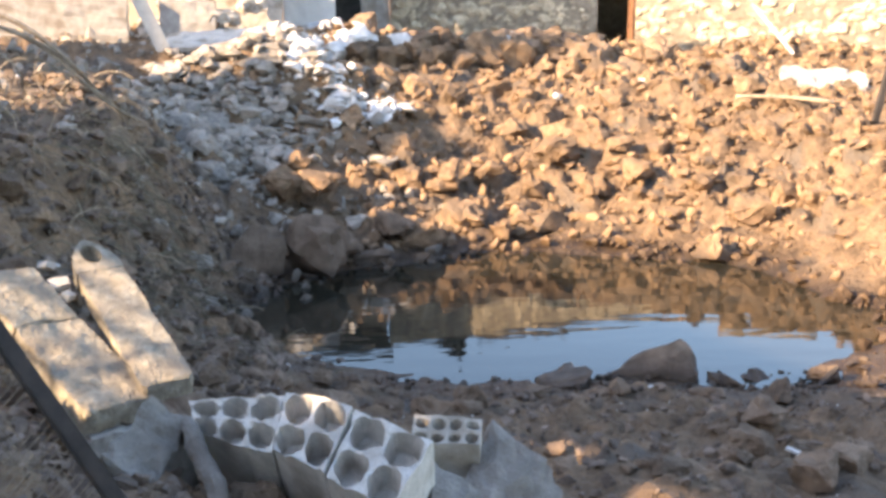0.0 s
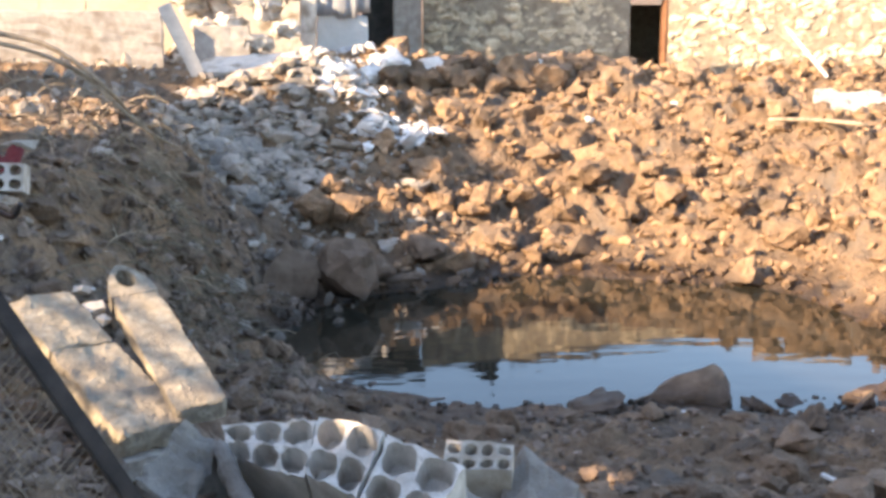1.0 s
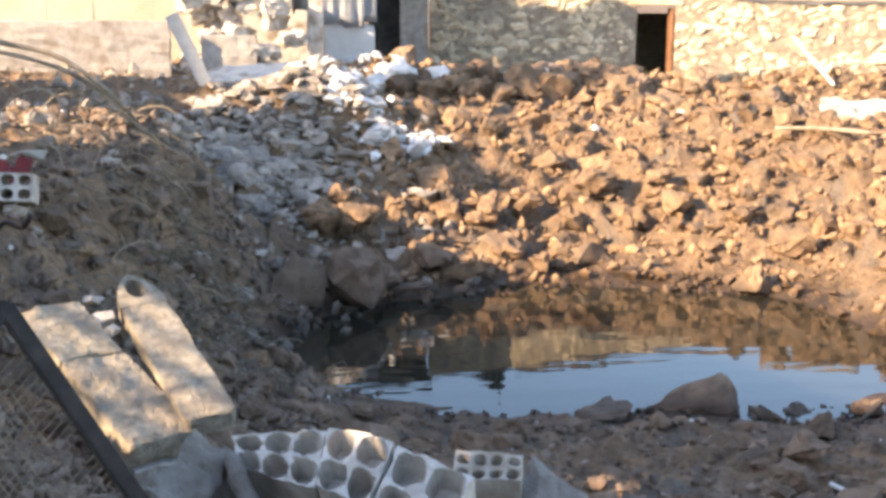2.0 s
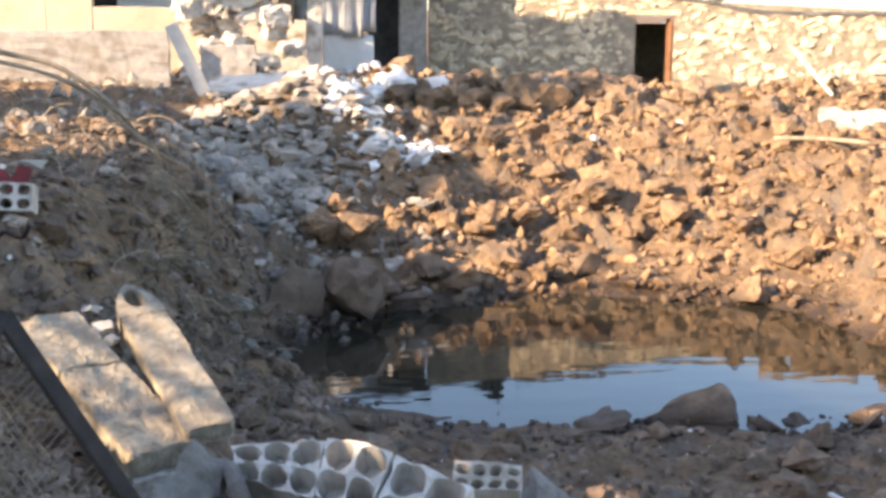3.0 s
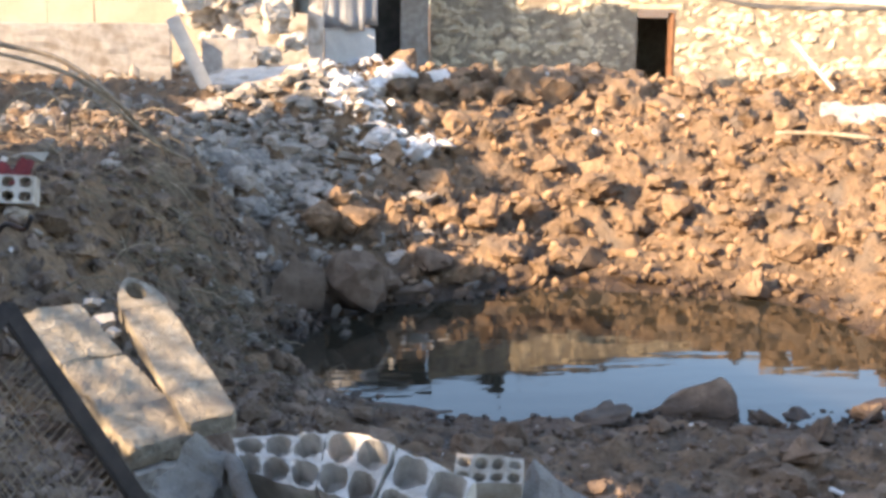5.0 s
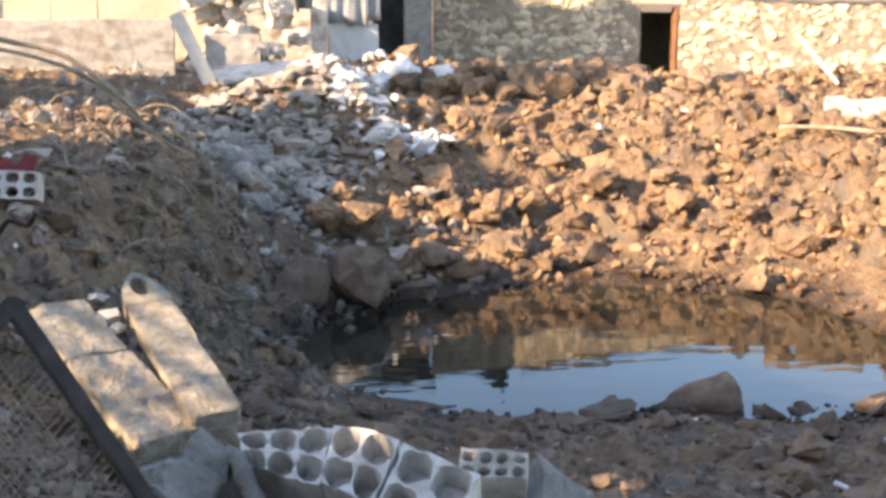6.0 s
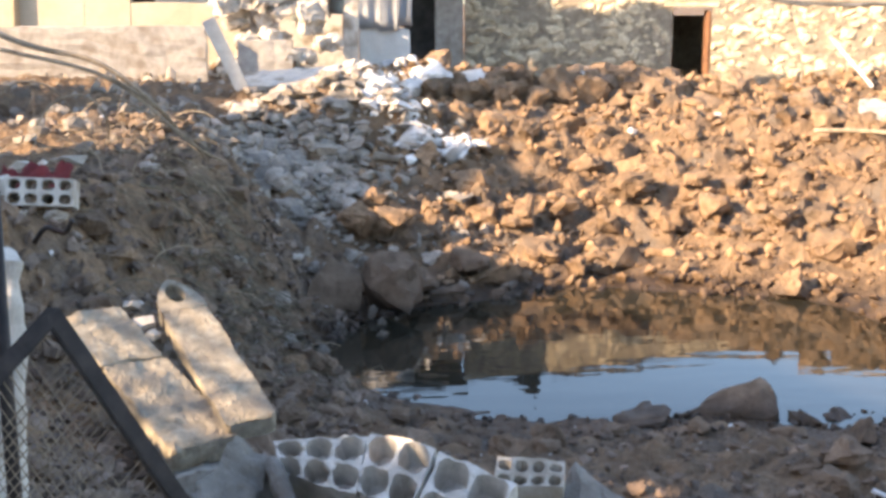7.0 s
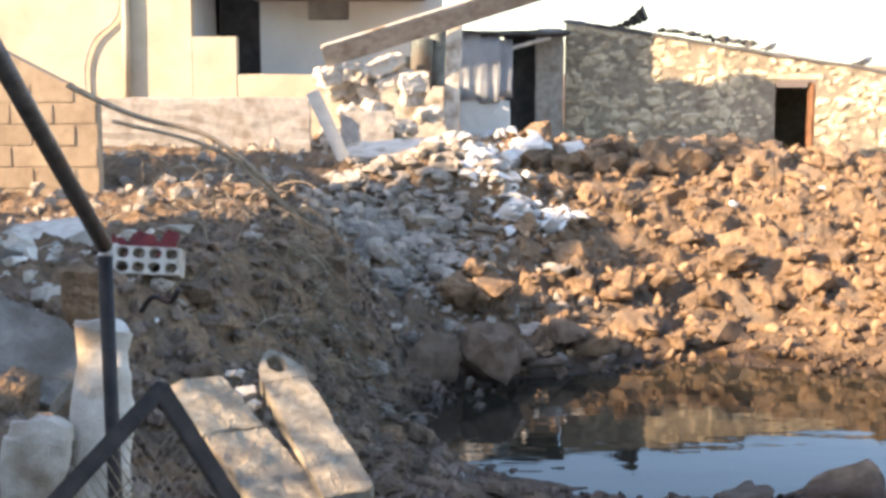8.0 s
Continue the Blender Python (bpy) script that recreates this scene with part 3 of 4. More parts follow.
for s0, s1, z0 in ((0, DOOR0, -0.3), (DOOR0, DOOR1, DOOR_TOP + 0.08), (DOOR1, WALL_LEN, -0.3)):
    part("rubble_face", rubble_face(s0, s1, z0), M_STONE, wall_stone)
bm = bmesh.new()
box(bm, 0, 0.5, 0.5, 6.0, -0.4, 2.38, wall_m)
part("side_wall", bm, M_PALEWALL, wall_stone, "grey rendered side wall")
bm = bmesh.new()
box(bm, 0.5, WALL_LEN, 5.5, 6.0, -0.4, 1.3, wall_m)
part("back_wall", bm, M_MORTAR, wall_stone)
bm = bmesh.new()
box(bm, DOOR0 - 0.12, DOOR1 + 0.12, -0.03, 0.3, DOOR_TOP - 0.01, DOOR_TOP + 0.08, wall_m, 0.015)
part("lintel", bm, M_STONE, wall_stone, "pale stone lintel")

b = bmesh.new()
box(b, -0.05, WALL_LEN, -0.03, 6.0, 0, 0.05, cuts=30, rough=0.045)
for v in b.verts:
    v.co.z += wall_top(v.co.x) - 0.05
b.transform(wall_m)
tagged(link("roof", b, M_ROOF), "dark weathered flat roof of mud and metal sheets", "roof", kind="structure")

door = thing("rusty_door", "rusted metal door standing open in the stone wall", "door", WA + WD * DOOR1)
bm = bmesh.new()
hinge = wall_m @ Matrix.Translation((DOOR1 - 0.03, 0.02, 0)) @ Matrix.Rotation(radians(-75), 4, "Z")
box(bm, -0.26, 0, -0.02, 0.02, 0.02, DOOR_TOP - 0.06, hinge, 0.006)
part("leaf", bm, M_RUST, door)
bm = bmesh.new()
box(bm, -0.25, -0.21, -0.035, 0.035, 0.02, DOOR_TOP - 0.06, hinge, 0.006)
part("edge_rail", bm, M_RUST, door)

# corrugated sheet curled up on the roof, and stones that hold the sheets down
bm = bmesh.new()
nx = 40
for j in range(9):
    for i in range(nx):
        s, t = i / (nx - 1), j / 8
        bm.verts.new(wall_m @ Vector((0.6 + 0.72 * s, -0.08 + 0.9 * t, 2.38 + 0.36 * s ** 2.6 * (1 - 0.6 * t) + 0.015 * math.sin(s * 45))))
bm.verts.ensure_lookup_table()
for j in range(8):
    for i in range(nx - 1):
        bm.faces.new([bm.verts[q] for q in (j * nx + i, j * nx + i + 1, (j + 1) * nx + i + 1, (j + 1) * nx + i)])
ob = link("corrugated_sheet", bm, M_ROOF, True)
mod = ob.modifiers.new("thick", "SOLIDIFY")
mod.thickness = 0.012
tagged(ob, "dark corrugated sheet curled up at the roof edge", "roofing sheet")
for k in range(11):
    s = 1.62 + k * 0.15 + rng.uniform(-0.04, 0.04)
    p = wall_m @ Vector((s, 0.1 + rng.uniform(0, 0.3), 0))
    ob = new("roof_stone", DARKS[k % 6])
    ob.scale = (0.26, 0.24, rng.uniform(0.14, 0.30))
    ob.rotation_euler = (0, 0, rng.uniform(0, 6))
    ob.location = (p.x, p.y, wall_top(s) + 0.09)
    tagged(ob, "dark stone weighing down the roof edge", "stone", "stones on the roof")
for s, w, h in ((3.35, 0.34, 0.30), (4.9, 0.42, 0.34)):
    p = wall_m @ Vector((s, 1.2, 0))
    ob = new("roof_block", WHITES[1])
    ob.scale, ob.location = (w, w, h), (p.x, p.y, wall_top(s) + h * 0.4)
    tagged(ob, "pale block lying on the flat roof", "stone", "blocks on the roof")


# ---- left house with its veranda ----
house = thing("house", "cream plastered house with a shaded veranda above a rubble yard", "house", (-3.2, 20, 0))
bm = bmesh.new()
box(bm, -12, -3.86, 20.0, 20.25, 0.3, 6.0)
part("front_wall", bm, M_PLASTER, house)
bm = bmesh.new()
box(bm, -3.858, -3.17, 20.0, 20.2, 0.3, 2.15, bevel=0.01)
part("parapet", bm, M_PLASTER, house)
bm = bmesh.new()
box(bm, -3.168, -1.55, 20.003, 20.25, 0.2, 1.57, cuts=4, rough=0.015)
part("veranda_edge", bm, M_PLASTER, house)
bm = bmesh.new()
box(bm, -3.86, 0.0, 20.252, 22.0, 0.2, 1.55)
part("veranda_floor", bm, M_CONCPALE, house)
bm = bmesh.new()
box(bm, -3.082, 0.0, 22.0, 22.25, 1.0, 2.48)
box(bm, -3.082, -2.28, 22.0, 22.25, 2.48, 3.6)
box(bm, -1.58, 0.0, 22.0, 22.25, 2.48, 3.6)
box(bm, -3.86, 0.0, 22.0, 22.25, 3.6, 6.0)
part("back_wall", bm, M_PALEWALL, house)
bm = bmesh.new()
box(bm, -3.80, -3.45, 22.16, 22.2, 1.55, 3.6)
box(bm, -3.45, -3.09, 22.10, 22.14, 1.55, 3.6, None, 0.01)
part("door", bm, M_DARK, house, "dark half-open double door")
bm = bmesh.new()
box(bm, -2.28, -1.58, 22.12, 22.16, 2.48, 3.6)
part("window", bm, M_SHEET, house, "grey closed window shutter")
# Unseen block above the veranda, sized to shade the left of the stone wall.
bm = bmesh.new()
box(bm, -3.1, -0.3, 20.3, 22.0, 2.79, 5.3)
part("veranda_roof", bm, M_CONC, house)
# Added out of view; its top edge shapes the shadow on the stone wall.
b = bmesh.new()
box(b, -2.9, 0.75, 19.25, 19.4, 2.80, 3.4, cuts=8, rough=0.05)
for v in b.verts:
    if v.co.z > 3.1:
        v.co.z += 0.78 - 0.17 * v.co.x + 0.10 * math.sin(v.co.x * 3.2 + 1.6)
part("broken_canopy", b, M_CONC, house, "unseen jagged concrete edge added to shade the stone wall")
bm = bmesh.new()
box(bm, -12, 0.2, 20.25, 27.0, 6.0, 6.2)
part("roof", bm, M_CONC, house)
bm = bmesh.new()
box(bm, -4.1, -3.86, 20.25, 22.25, 1.55, 6.0)
part("side_wall", bm, M_BLUEGREY, house)
bm = bmesh.new()
box(bm, -12, -11.8, 20.25, 27, 0, 6)
box(bm, -11.8, 0.0, 26.8, 27, 0, 6)
box(bm, -0.2, 0.0, 22.25, 26.8, 0, 6)
part("rear_walls", bm, M_PALEWALL, house)
# rain pipe and a cable that hang down the lit wall
bm = bmesh.new()
tube(bm, arc([(-4.95, 19.95, 3.2), (-4.97, 19.95, 2.5), (-5.35, 19.95, 2.1), (-5.5, 19.95, 1.7), (-5.5, 19.95, 1.3)], 6), 0.02, 8)
part("cable", bm, M_CONC, house, "grey cable hanging down the wall", True)
bm = bmesh.new()
tube(bm, [(-4.85, 19.93, 3.6), (-4.84, 19.93, 2.4), (-4.86, 19.93, 1.1)], 0.06, 10)
part("rain_pipe", bm, M_PLASTER, house, "painted rain pipe", True)

low = thing("low_wall", "low grey concrete yard wall with broken end", "wall", (-3.2, 18, 0), kind="structure")
bm = bmesh.new()
box(bm, -5.4, -1.86, 18.0, 18.2, 0.2, 1.25, cuts=12, rough=0.025)
part("wall_face", bm, M_CONC, low)
bm = bmesh.new()
box(bm, -1.45, -0.7, 18.3, 18.5, 0.2, 1.05, cuts=5, rough=0.02)
part("broken_end", bm, M_CONC, low)

bm = bmesh.new()
box(bm, -0.085, 0.085, -0.02, 0.02, 0, 1.05, axes((-1.20, 16.25, 0.42), (0.91, 0, 0.41), (0, 1, 0.15)), 0.006)
tagged(link("leaning_board", bm, M_PLANK), "pale board leaning against the low wall", "board")

slab = thing("fallen_slab", "long concrete roof slab fallen at a slant", "slab", (-1.7, 18.2, 1.7))
bm = bmesh.new()
sl = axes((-1.72, 18.35, 1.93), (2.45, 0.2, 0.76), (0, 0.75, -0.66))
box(bm, 0, 4.0, 0.0, 0.42, 0.0, 0.06, sl, 0.008)
part("slab_body", bm, M_CONC, slab)
# Paler strip that paints the sunlit edge of the slab.
bm = bmesh.new()
box(bm, 0.02, 4.0, -0.03, -0.002, 0.01, 0.055, sl, 0.006)
part("slab_edge", bm, M_CONCPALE, slab)

post = thing("white_post", "broken whitewashed concrete post standing in rubble", "post", (0.12, 19, 0))
bm = bmesh.new()
box(bm, -0.11, 0.11, -0.11, 0.11, 0, 2.25, axes((0.09, 19.0, 0.25), (1, 0, -0.04), (0, 1, 0)), 0.012, 0.012, 4)
part("shaft", bm, M_CONCPALE, post)
bm = bmesh.new()
box(bm, -0.12, 0.12, -0.12, 0.12, 2.25, 2.33, axes((0.09, 19.0, 0.25), (1, 0, -0.04), (0, 1, 0)), 0.01)
part("cap", bm, M_RUST, post, "rusty brown cap")

shed = thing("metal_shed", "lean-to of dented grey metal sheets beside the stone building", "shed", (0.6, 21.3, 0))
def ribbed(x0, x1, y, z0, z1, seed):
    """A dented sheet with upright ribs."""
    bm = bmesh.new()
    n = 26
    cols = [[bm.verts.new((x0 + (x1 - x0) * i / n, y + 0.014 * math.sin(i * 2.1) + 0.05 * noise.noise(Vector((i * 0.12, j * 0.5, seed))), z0 + (z1 - z0) * j / 6 + (0.04 * noise.noise(Vector((i * 0.3, seed, 1))) if j in (0, 6) else 0))) for j in range(7)] for i in range(n + 1)]
    for p, q in zip(cols, cols[1:]):
        for j in range(6):
            bm.faces.new((p[j], q[j], q[j + 1], p[j + 1]))
    return bm


for x0, x1, y, z0, z1 in ((0.27, 0.62, 21.20, 1.16, 2.24), (0.60, 0.92, 21.17, 1.12, 2.18), (0.89, 1.13, 21.21, 1.2, 2.14)):
    ob = part("sheet", ribbed(x0, x1, y, z0, z1, x0), M_SHEET, shed, smooth=True)
    ob.modifiers.new("thick", "SOLIDIFY").thickness = 0.006
bm = bmesh.new()
box(bm, 0.27, 1.1, 21.24, 21.40, 0.0, 1.16, None, 0.01, 0.01, 3)
part("base_wall", bm, M_PALEWALL, shed)
bm = bmesh.new()
box(bm, 0.15, 2.08, 21.1, 23.5, 2.22, 2.28, None, 0.01, 0.03, 5)
part("roof_sheet", bm, M_ROOF, shed)
bm = bmesh.new()
box(bm, 1.1, 2.08, 23.3, 23.4, 0.0, 2.25)
part("rear_board", bm, M_ROOF, shed)
bm = bmesh.new()
box(bm, 1.6, 2.085, 22.42, 22.6, -0.2, 2.36, None, 0.01, 0.012, 4)
part("end_wall", bm, M_CONC, shed, "grey rendered end wall")
bm = bmesh.new()
tube(bm, [(1.12, 21.25, 2.0), (1.75, 21.2, 2.16)], 0.03)
part("prop", bm, M_PLANK, shed)

for k, (x, y, z, r, h) in enumerate(((-0.33, 19.35, 1.35, 0.17, 0.75), (-0.62, 19.45, 1.3, 0.15, 0.55), (-0.1, 19.5, 1.4, 0.13, 0.85))):
    drum = thing("metal_drum", "dented dark metal drum among collapsed rubble", "drum", (x, y, z), "metal drums")
    bm = bmesh.new()
    tube(bm, [(x, y, z), (x + 0.01, y, z + h * 0.5), (x + 0.03, y + 0.01, z + h)], r, 18)
    part("drum_body", bm, M_DRUM, drum)
    for q in (0.33, 0.66):
        bm = bmesh.new()
        tube(bm, [(x + 0.03 * q, y, z + h * q - 0.012), (x + 0.03 * q, y, z + h * q + 0.012)], r * 1.05, 18)
        part("drum_ring", bm, M_DRUM, drum)

# broken blocks heaped on the veranda's edge
chunks = [(-1.5, 19.0, 1.32, 0.5, 0.25, 10), (-1.1, 19.0, 1.38, 0.42, 0.3, 30), (-0.75, 18.9, 1.50, 0.75, 0.16, 22), (-0.45, 18.8, 1.25, 0.4, 0.28, 0), (-0.95, 18.7, 1.1, 0.5, 0.22, -12), (-1.35, 18.7, 1.0, 0.4, 0.3, 14), (-0.2, 18.6, 1.0, 0.45, 0.25, 8), (-0.6, 18.5, 0.85, 0.6, 0.2, -6),
          (-1.62, 18.75, 1.56, 0.55, 0.34, 12), (-1.28, 18.8, 1.60, 0.5, 0.3, -8), (-0.92, 18.85, 1.68, 0.95, 0.2, 22), (-0.42, 18.75, 1.46, 0.5, 0.34, 4)]
for k, (x, y, z, w, h, tilt) in enumerate(chunks):
    bm = bmesh.new()
    box(bm, -w * 0.4, w * 0.4, -0.14, 0.14, -h * 0.4, h * 0.4, None, 0.02, 0.05, 4, k)
    ob = link("broken_block", bm, M_CONCPALE)
    ob.matrix_basis = pose(x, y, z, 5 * k % 13, -tilt, 9 * k % 40)
    tagged(ob, "pale broken concrete block heaped at the veranda", "block", "broken blocks")
bm = bmesh.new()
box(bm, -0.85, 0.75, -0.35, 0.3, -0.03, 0.03, axes((-0.42, 16.7, 0.64), (1, -0.1, 0.08), (-0.15, 1, 0.24)), 0.01, 0.03, 7)
tagged(link("flat_slab", bm, M_CONCPALE), "pale flat concrete slab lying on the heap", "slab")


# ---- yard wall of concrete blocks ----
yard_wall = thing("block_wall", "sunlit yard wall of tan concrete blocks with sloping top, unseen shade-casting extension", "wall", (-3.3, 12, 0), kind="structure")
b = bmesh.new()
box(b, -10.8, -3.22, 12.02, 12.2, 0.0, 1.4)
for v in b.verts:
    if v.co.z > 1:
        v.co.z = 1.36 + (-3.22 - v.co.x) * 0.52
# Unseen extension, not part of the wall: its tall piece shades the mound.
box(b, -13.3, -10.802, 12.02, 12.2, 0.0, 8.7)
box(b, -18.0, -13.302, 12.02, 12.2, 0.0, 3.4)
part("wall_core", b, M_BLOCK, yard_wall)
block_mesh = {}
for j in range(10):
    for i in range(13):
        x1 = -3.22 - (i + (0.5 if j % 2 else 0)) * 0.4
        z1 = 0.72 + (j - 2) * 0.2
        if x1 > -3.0:
            continue
        top = 1.36 + (-3.22 - x1) * 0.45
        if z1 + 0.2 > top + 0.16:
            continue
        if "b" not in block_mesh:
            bb = bmesh.new()
            box(bb, -0.194, 0.194, -0.02, 0.02, -0.094, 0.094, None, 0.008)
            me = bpy.data.meshes.new("block")
            bb.to_mesh(me)
            bb.free()
            me.materials.append(M_BLOCK)
            block_mesh["b"] = me
        ob = new("block", block_mesh["b"])
        ob.parent = yard_wall
        ob.location = (x1 - 0.2 + 3.3, 0.03 + rng.uniform(-0.004, 0.004), z1 + 0.1)


# ---- hollow blocks ----
def hollow(length, width, height, nx, ny, fill=0.78, sides=16, jag=0.0, seed=0, closed=0.0):
    """A concrete block with round cells right through it; x along the length, the cells along z."""
    r = random.Random(seed)
    b = bmesh.new()
    cx, cy = length / nx, width / ny
    for i in range(nx):
        for j in range(ny):
            ox, oy = (i + 0.5) * cx, (j + 0.5) * cy
            rx, ry = cx * 0.5 * fill * r.uniform(0.94, 1.04), cy * 0.5 * fill * r.uniform(0.94, 1.04)
            rings = {}
            for z in (0, height):
                zz = z - (r.uniform(0, jag) if z else 0)
                outer, inner = [], []
                for k in range(sides):
                    q = 2 * math.pi * k / sides + math.pi / 4
                    c, s = math.cos(q), math.sin(q)
                    g = 1 / max(abs(c), abs(s))
                    outer.append(b.verts.new((ox + c * g * cx / 2, oy + s * g * cy / 2, z - jag * abs(noise.noise(Vector(((ox + c * g * cx / 2) * 8 + seed, (oy + s * g * cy / 2) * 8, seed)))) * (1 if z else 0))))
                    c, s = math.copysign(abs(c) ** 0.88, c), math.copysign(abs(s) ** 0.88, s)
                    inner.append(b.verts.new((ox + c * rx, oy + s * ry, zz if jag == 0 else outer[-1].co.z - 0.004)))
                rings[z] = (outer, inner)
            if closed:
                deep = [b.verts.new((ox + (v.co.x - ox) * 0.86, oy + (v.co.y - oy) * 0.86, height - closed - 0.05 * abs(noise.noise(v.co * 9)))) for v in rings[height][1]]
                b.faces.new(deep)
            for k in range(sides):
                n = (k + 1) % sides
                (o0, i0), (o1, i1) = rings[0], rings[height]
                b.faces.new((o1[k], o1[n], i1[n], i1[k]))
                b.faces.new((o0[n], o0[k], i0[k], i0[n]))
                if closed:
                    b.faces.new((i1[k], i1[n], deep[n], deep[k]))
                else:
                    b.faces.new((i1[k], i1[n], i0[n], i0[k]))
                mid = ((o0[k].co + o0[n].co) / 2)
                if abs(mid.x) < 1e-4 or abs(mid.x - length) < 1e-4 or abs(mid.y) < 1e-4 or abs(mid.y - width) < 1e-4:
                    b.faces.new((o0[k], o0[n], o1[n], o1[k]))
    bmesh.ops.remove_doubles(b, verts=b.verts[:], dist=0.0005)
    bmesh.ops.recalc_face_normals(b, faces=b.faces[:])
    return b


# standing row of hollow blocks with open cells on top
row = thing("hollow_block_row", "broken wall row of grey hollow blocks, open cells upward", "block wall", (0.1, 3.4, 0))
FAR_L, NEAR_L = Vector((-0.224, 3.900, 0.222)), Vector((-0.202, 3.740, 0.175))
FAR_R, NEAR_R = Vector((0.448, 3.160, 0.346)), Vector((0.319, 2.960, 0.246))
LEAN = Vector((0.08, 0.40, -0.50))


def row_block(s0, s1, nn, sag, seed):
    """One hollow block of the row, between two shares of its length; the cells open upward."""
    b = hollow(1.0, 1.0, 1.0, nn, 2, 0.94, 20, 0.07, seed, 0.22)
    for v in b.verts:
        x, y, z = s0 + (s1 - s0) * v.co.x, v.co.y, v.co.z
        top = (NEAR_L.lerp(NEAR_R, x)).lerp(FAR_L.lerp(FAR_R, x), y)
        bulge = Vector((0.01, 0.02, 0.02 + 0.035 * y)) * math.sin(math.pi * x)
        v.co = top + bulge + LEAN * (1 - z) * 0.75 + Vector((0, 0, sag)) + noise.noise_vector(v.co * 4 + Vector((seed, 0, 0))) * 0.009 + noise.noise_vector(v.co * 23) * 0.004
    return b


for k, (s0, s1, nn, sag) in enumerate(((0.0, 0.42, 3, 0.0), (0.43, 0.70, 2, 0.010), (0.71, 1.0, 2, -0.002))):
    part("hollow_block", row_block(s0, s1, nn, sag, k + 1), M_CELL, row)


def lone_block(name, m, dims, cells, label, material=M_CONC, jag=0.02, seed=5, fill=0.78):
    b = hollow(*dims, *cells, fill, 16, jag, seed)
    ob = link(name, b, material)
    ob.matrix_basis = m
    return tagged(ob, label, "hollow block")


bm = bmesh.new()
box(bm, 0, 1, 0, 1, -1, 0, None, 0.03, 0.0, 6)
A, B, C = Vector((-0.318, 3.72, 0.305)), Vector((-0.21, 3.74, 0.216)), Vector((-0.434, 3.4, 0.24))
for v in bm.verts:
    p = A + (B - A) * v.co.x * (1 + 0.25 * v.co.y) + (C - A) * v.co.y + Vector((0.02, 0.10, -0.24)) * -v.co.z
    v.co = p + noise.noise_vector(p * 10) * 0.014 + noise.noise_vector(p * 34) * 0.009 - Vector((0, -0.01, 0.03)) * max(0.0, noise.noise(p * 17) - 0.2) * 2
tagged(link("broken_block", bm, M_DULL), "rough broken grey block wedged below the slabs", "concrete piece")
bm = bmesh.new()
tube(bm, arc([(-0.222, 3.720, 0.210), (-0.177, 3.550, 0.184), (-0.117, 3.340, 0.146), (-0.09, 3.15, 0.03)], 8), 0.027, 12, 1.2)
for v in bm.verts:
    v.co += noise.noise_vector(v.co * 14) * 0.008 + noise.noise_vector(v.co * 45) * 0.005
tagged(link("concrete_strip", bm, M_DULL), "rounded grey strip of broken concrete beside hollow blocks", "concrete piece")


def shard(points, label, seed):
    """An angular lump of broken concrete round a few corners."""
    bm = bmesh.new()
    for p in points:
        bm.verts.new(Vector(p))
    bmesh.ops.convex_hull(bm, input=bm.verts[:])
    bmesh.ops.subdivide_edges(bm, edges=bm.edges[:], cuts=6, use_grid_fill=True)
    for v in bm.verts:
        v.co += noise.noise_vector(v.co * 11 + Vector((seed, 0, 0))) * 0.014 + noise.noise_vector(v.co * 32 + Vector((0, seed, 0))) * 0.013
    return tagged(link("concrete_chunk", bm, M_DULL), label, "concrete piece")


shard(((0.70, 3.66, 0.205), (0.83, 3.50, 0.14), (0.86, 3.42, 0.06), (0.58, 3.42, 0.13), (0.55, 3.25, 0.02), (0.78, 3.2, -0.05), (0.84, 3.6, -0.05), (0.6, 3.7, -0.05), (0.66, 3.34, 0.12)), "angular grey lump of broken concrete tilted on gravel", 3)
shard(((0.48, 3.38, 0.20), (0.60, 3.3, 0.14), (0.56, 3.12, 0.06), (0.44, 3.1, 0.08), (0.42, 3.35, -0.02), (0.62, 3.3, -0.02), (0.52, 3.0, -0.04)), "rough grey lump of broken concrete with pits", 8)
shard(((1.02, 3.05, 0.03), (1.22, 2.98, 0.02), (1.3, 2.85, -0.04), (0.98, 2.85, -0.04), (1.1, 2.8, 0.0), (1.2, 3.2, -0.05)), "low grey lump of concrete sunk in gravel", 12)
lone_block("hollow_block", axes((0.44, 3.55, 0.05), (0.93, -0.2, 0.0), (0.1, 0.9, 0.35)), (0.2, 0.12, 0.18), (4, 2), "small broken hollow block fragment with narrow cells", M_CONCPALE, 0.03, 9)

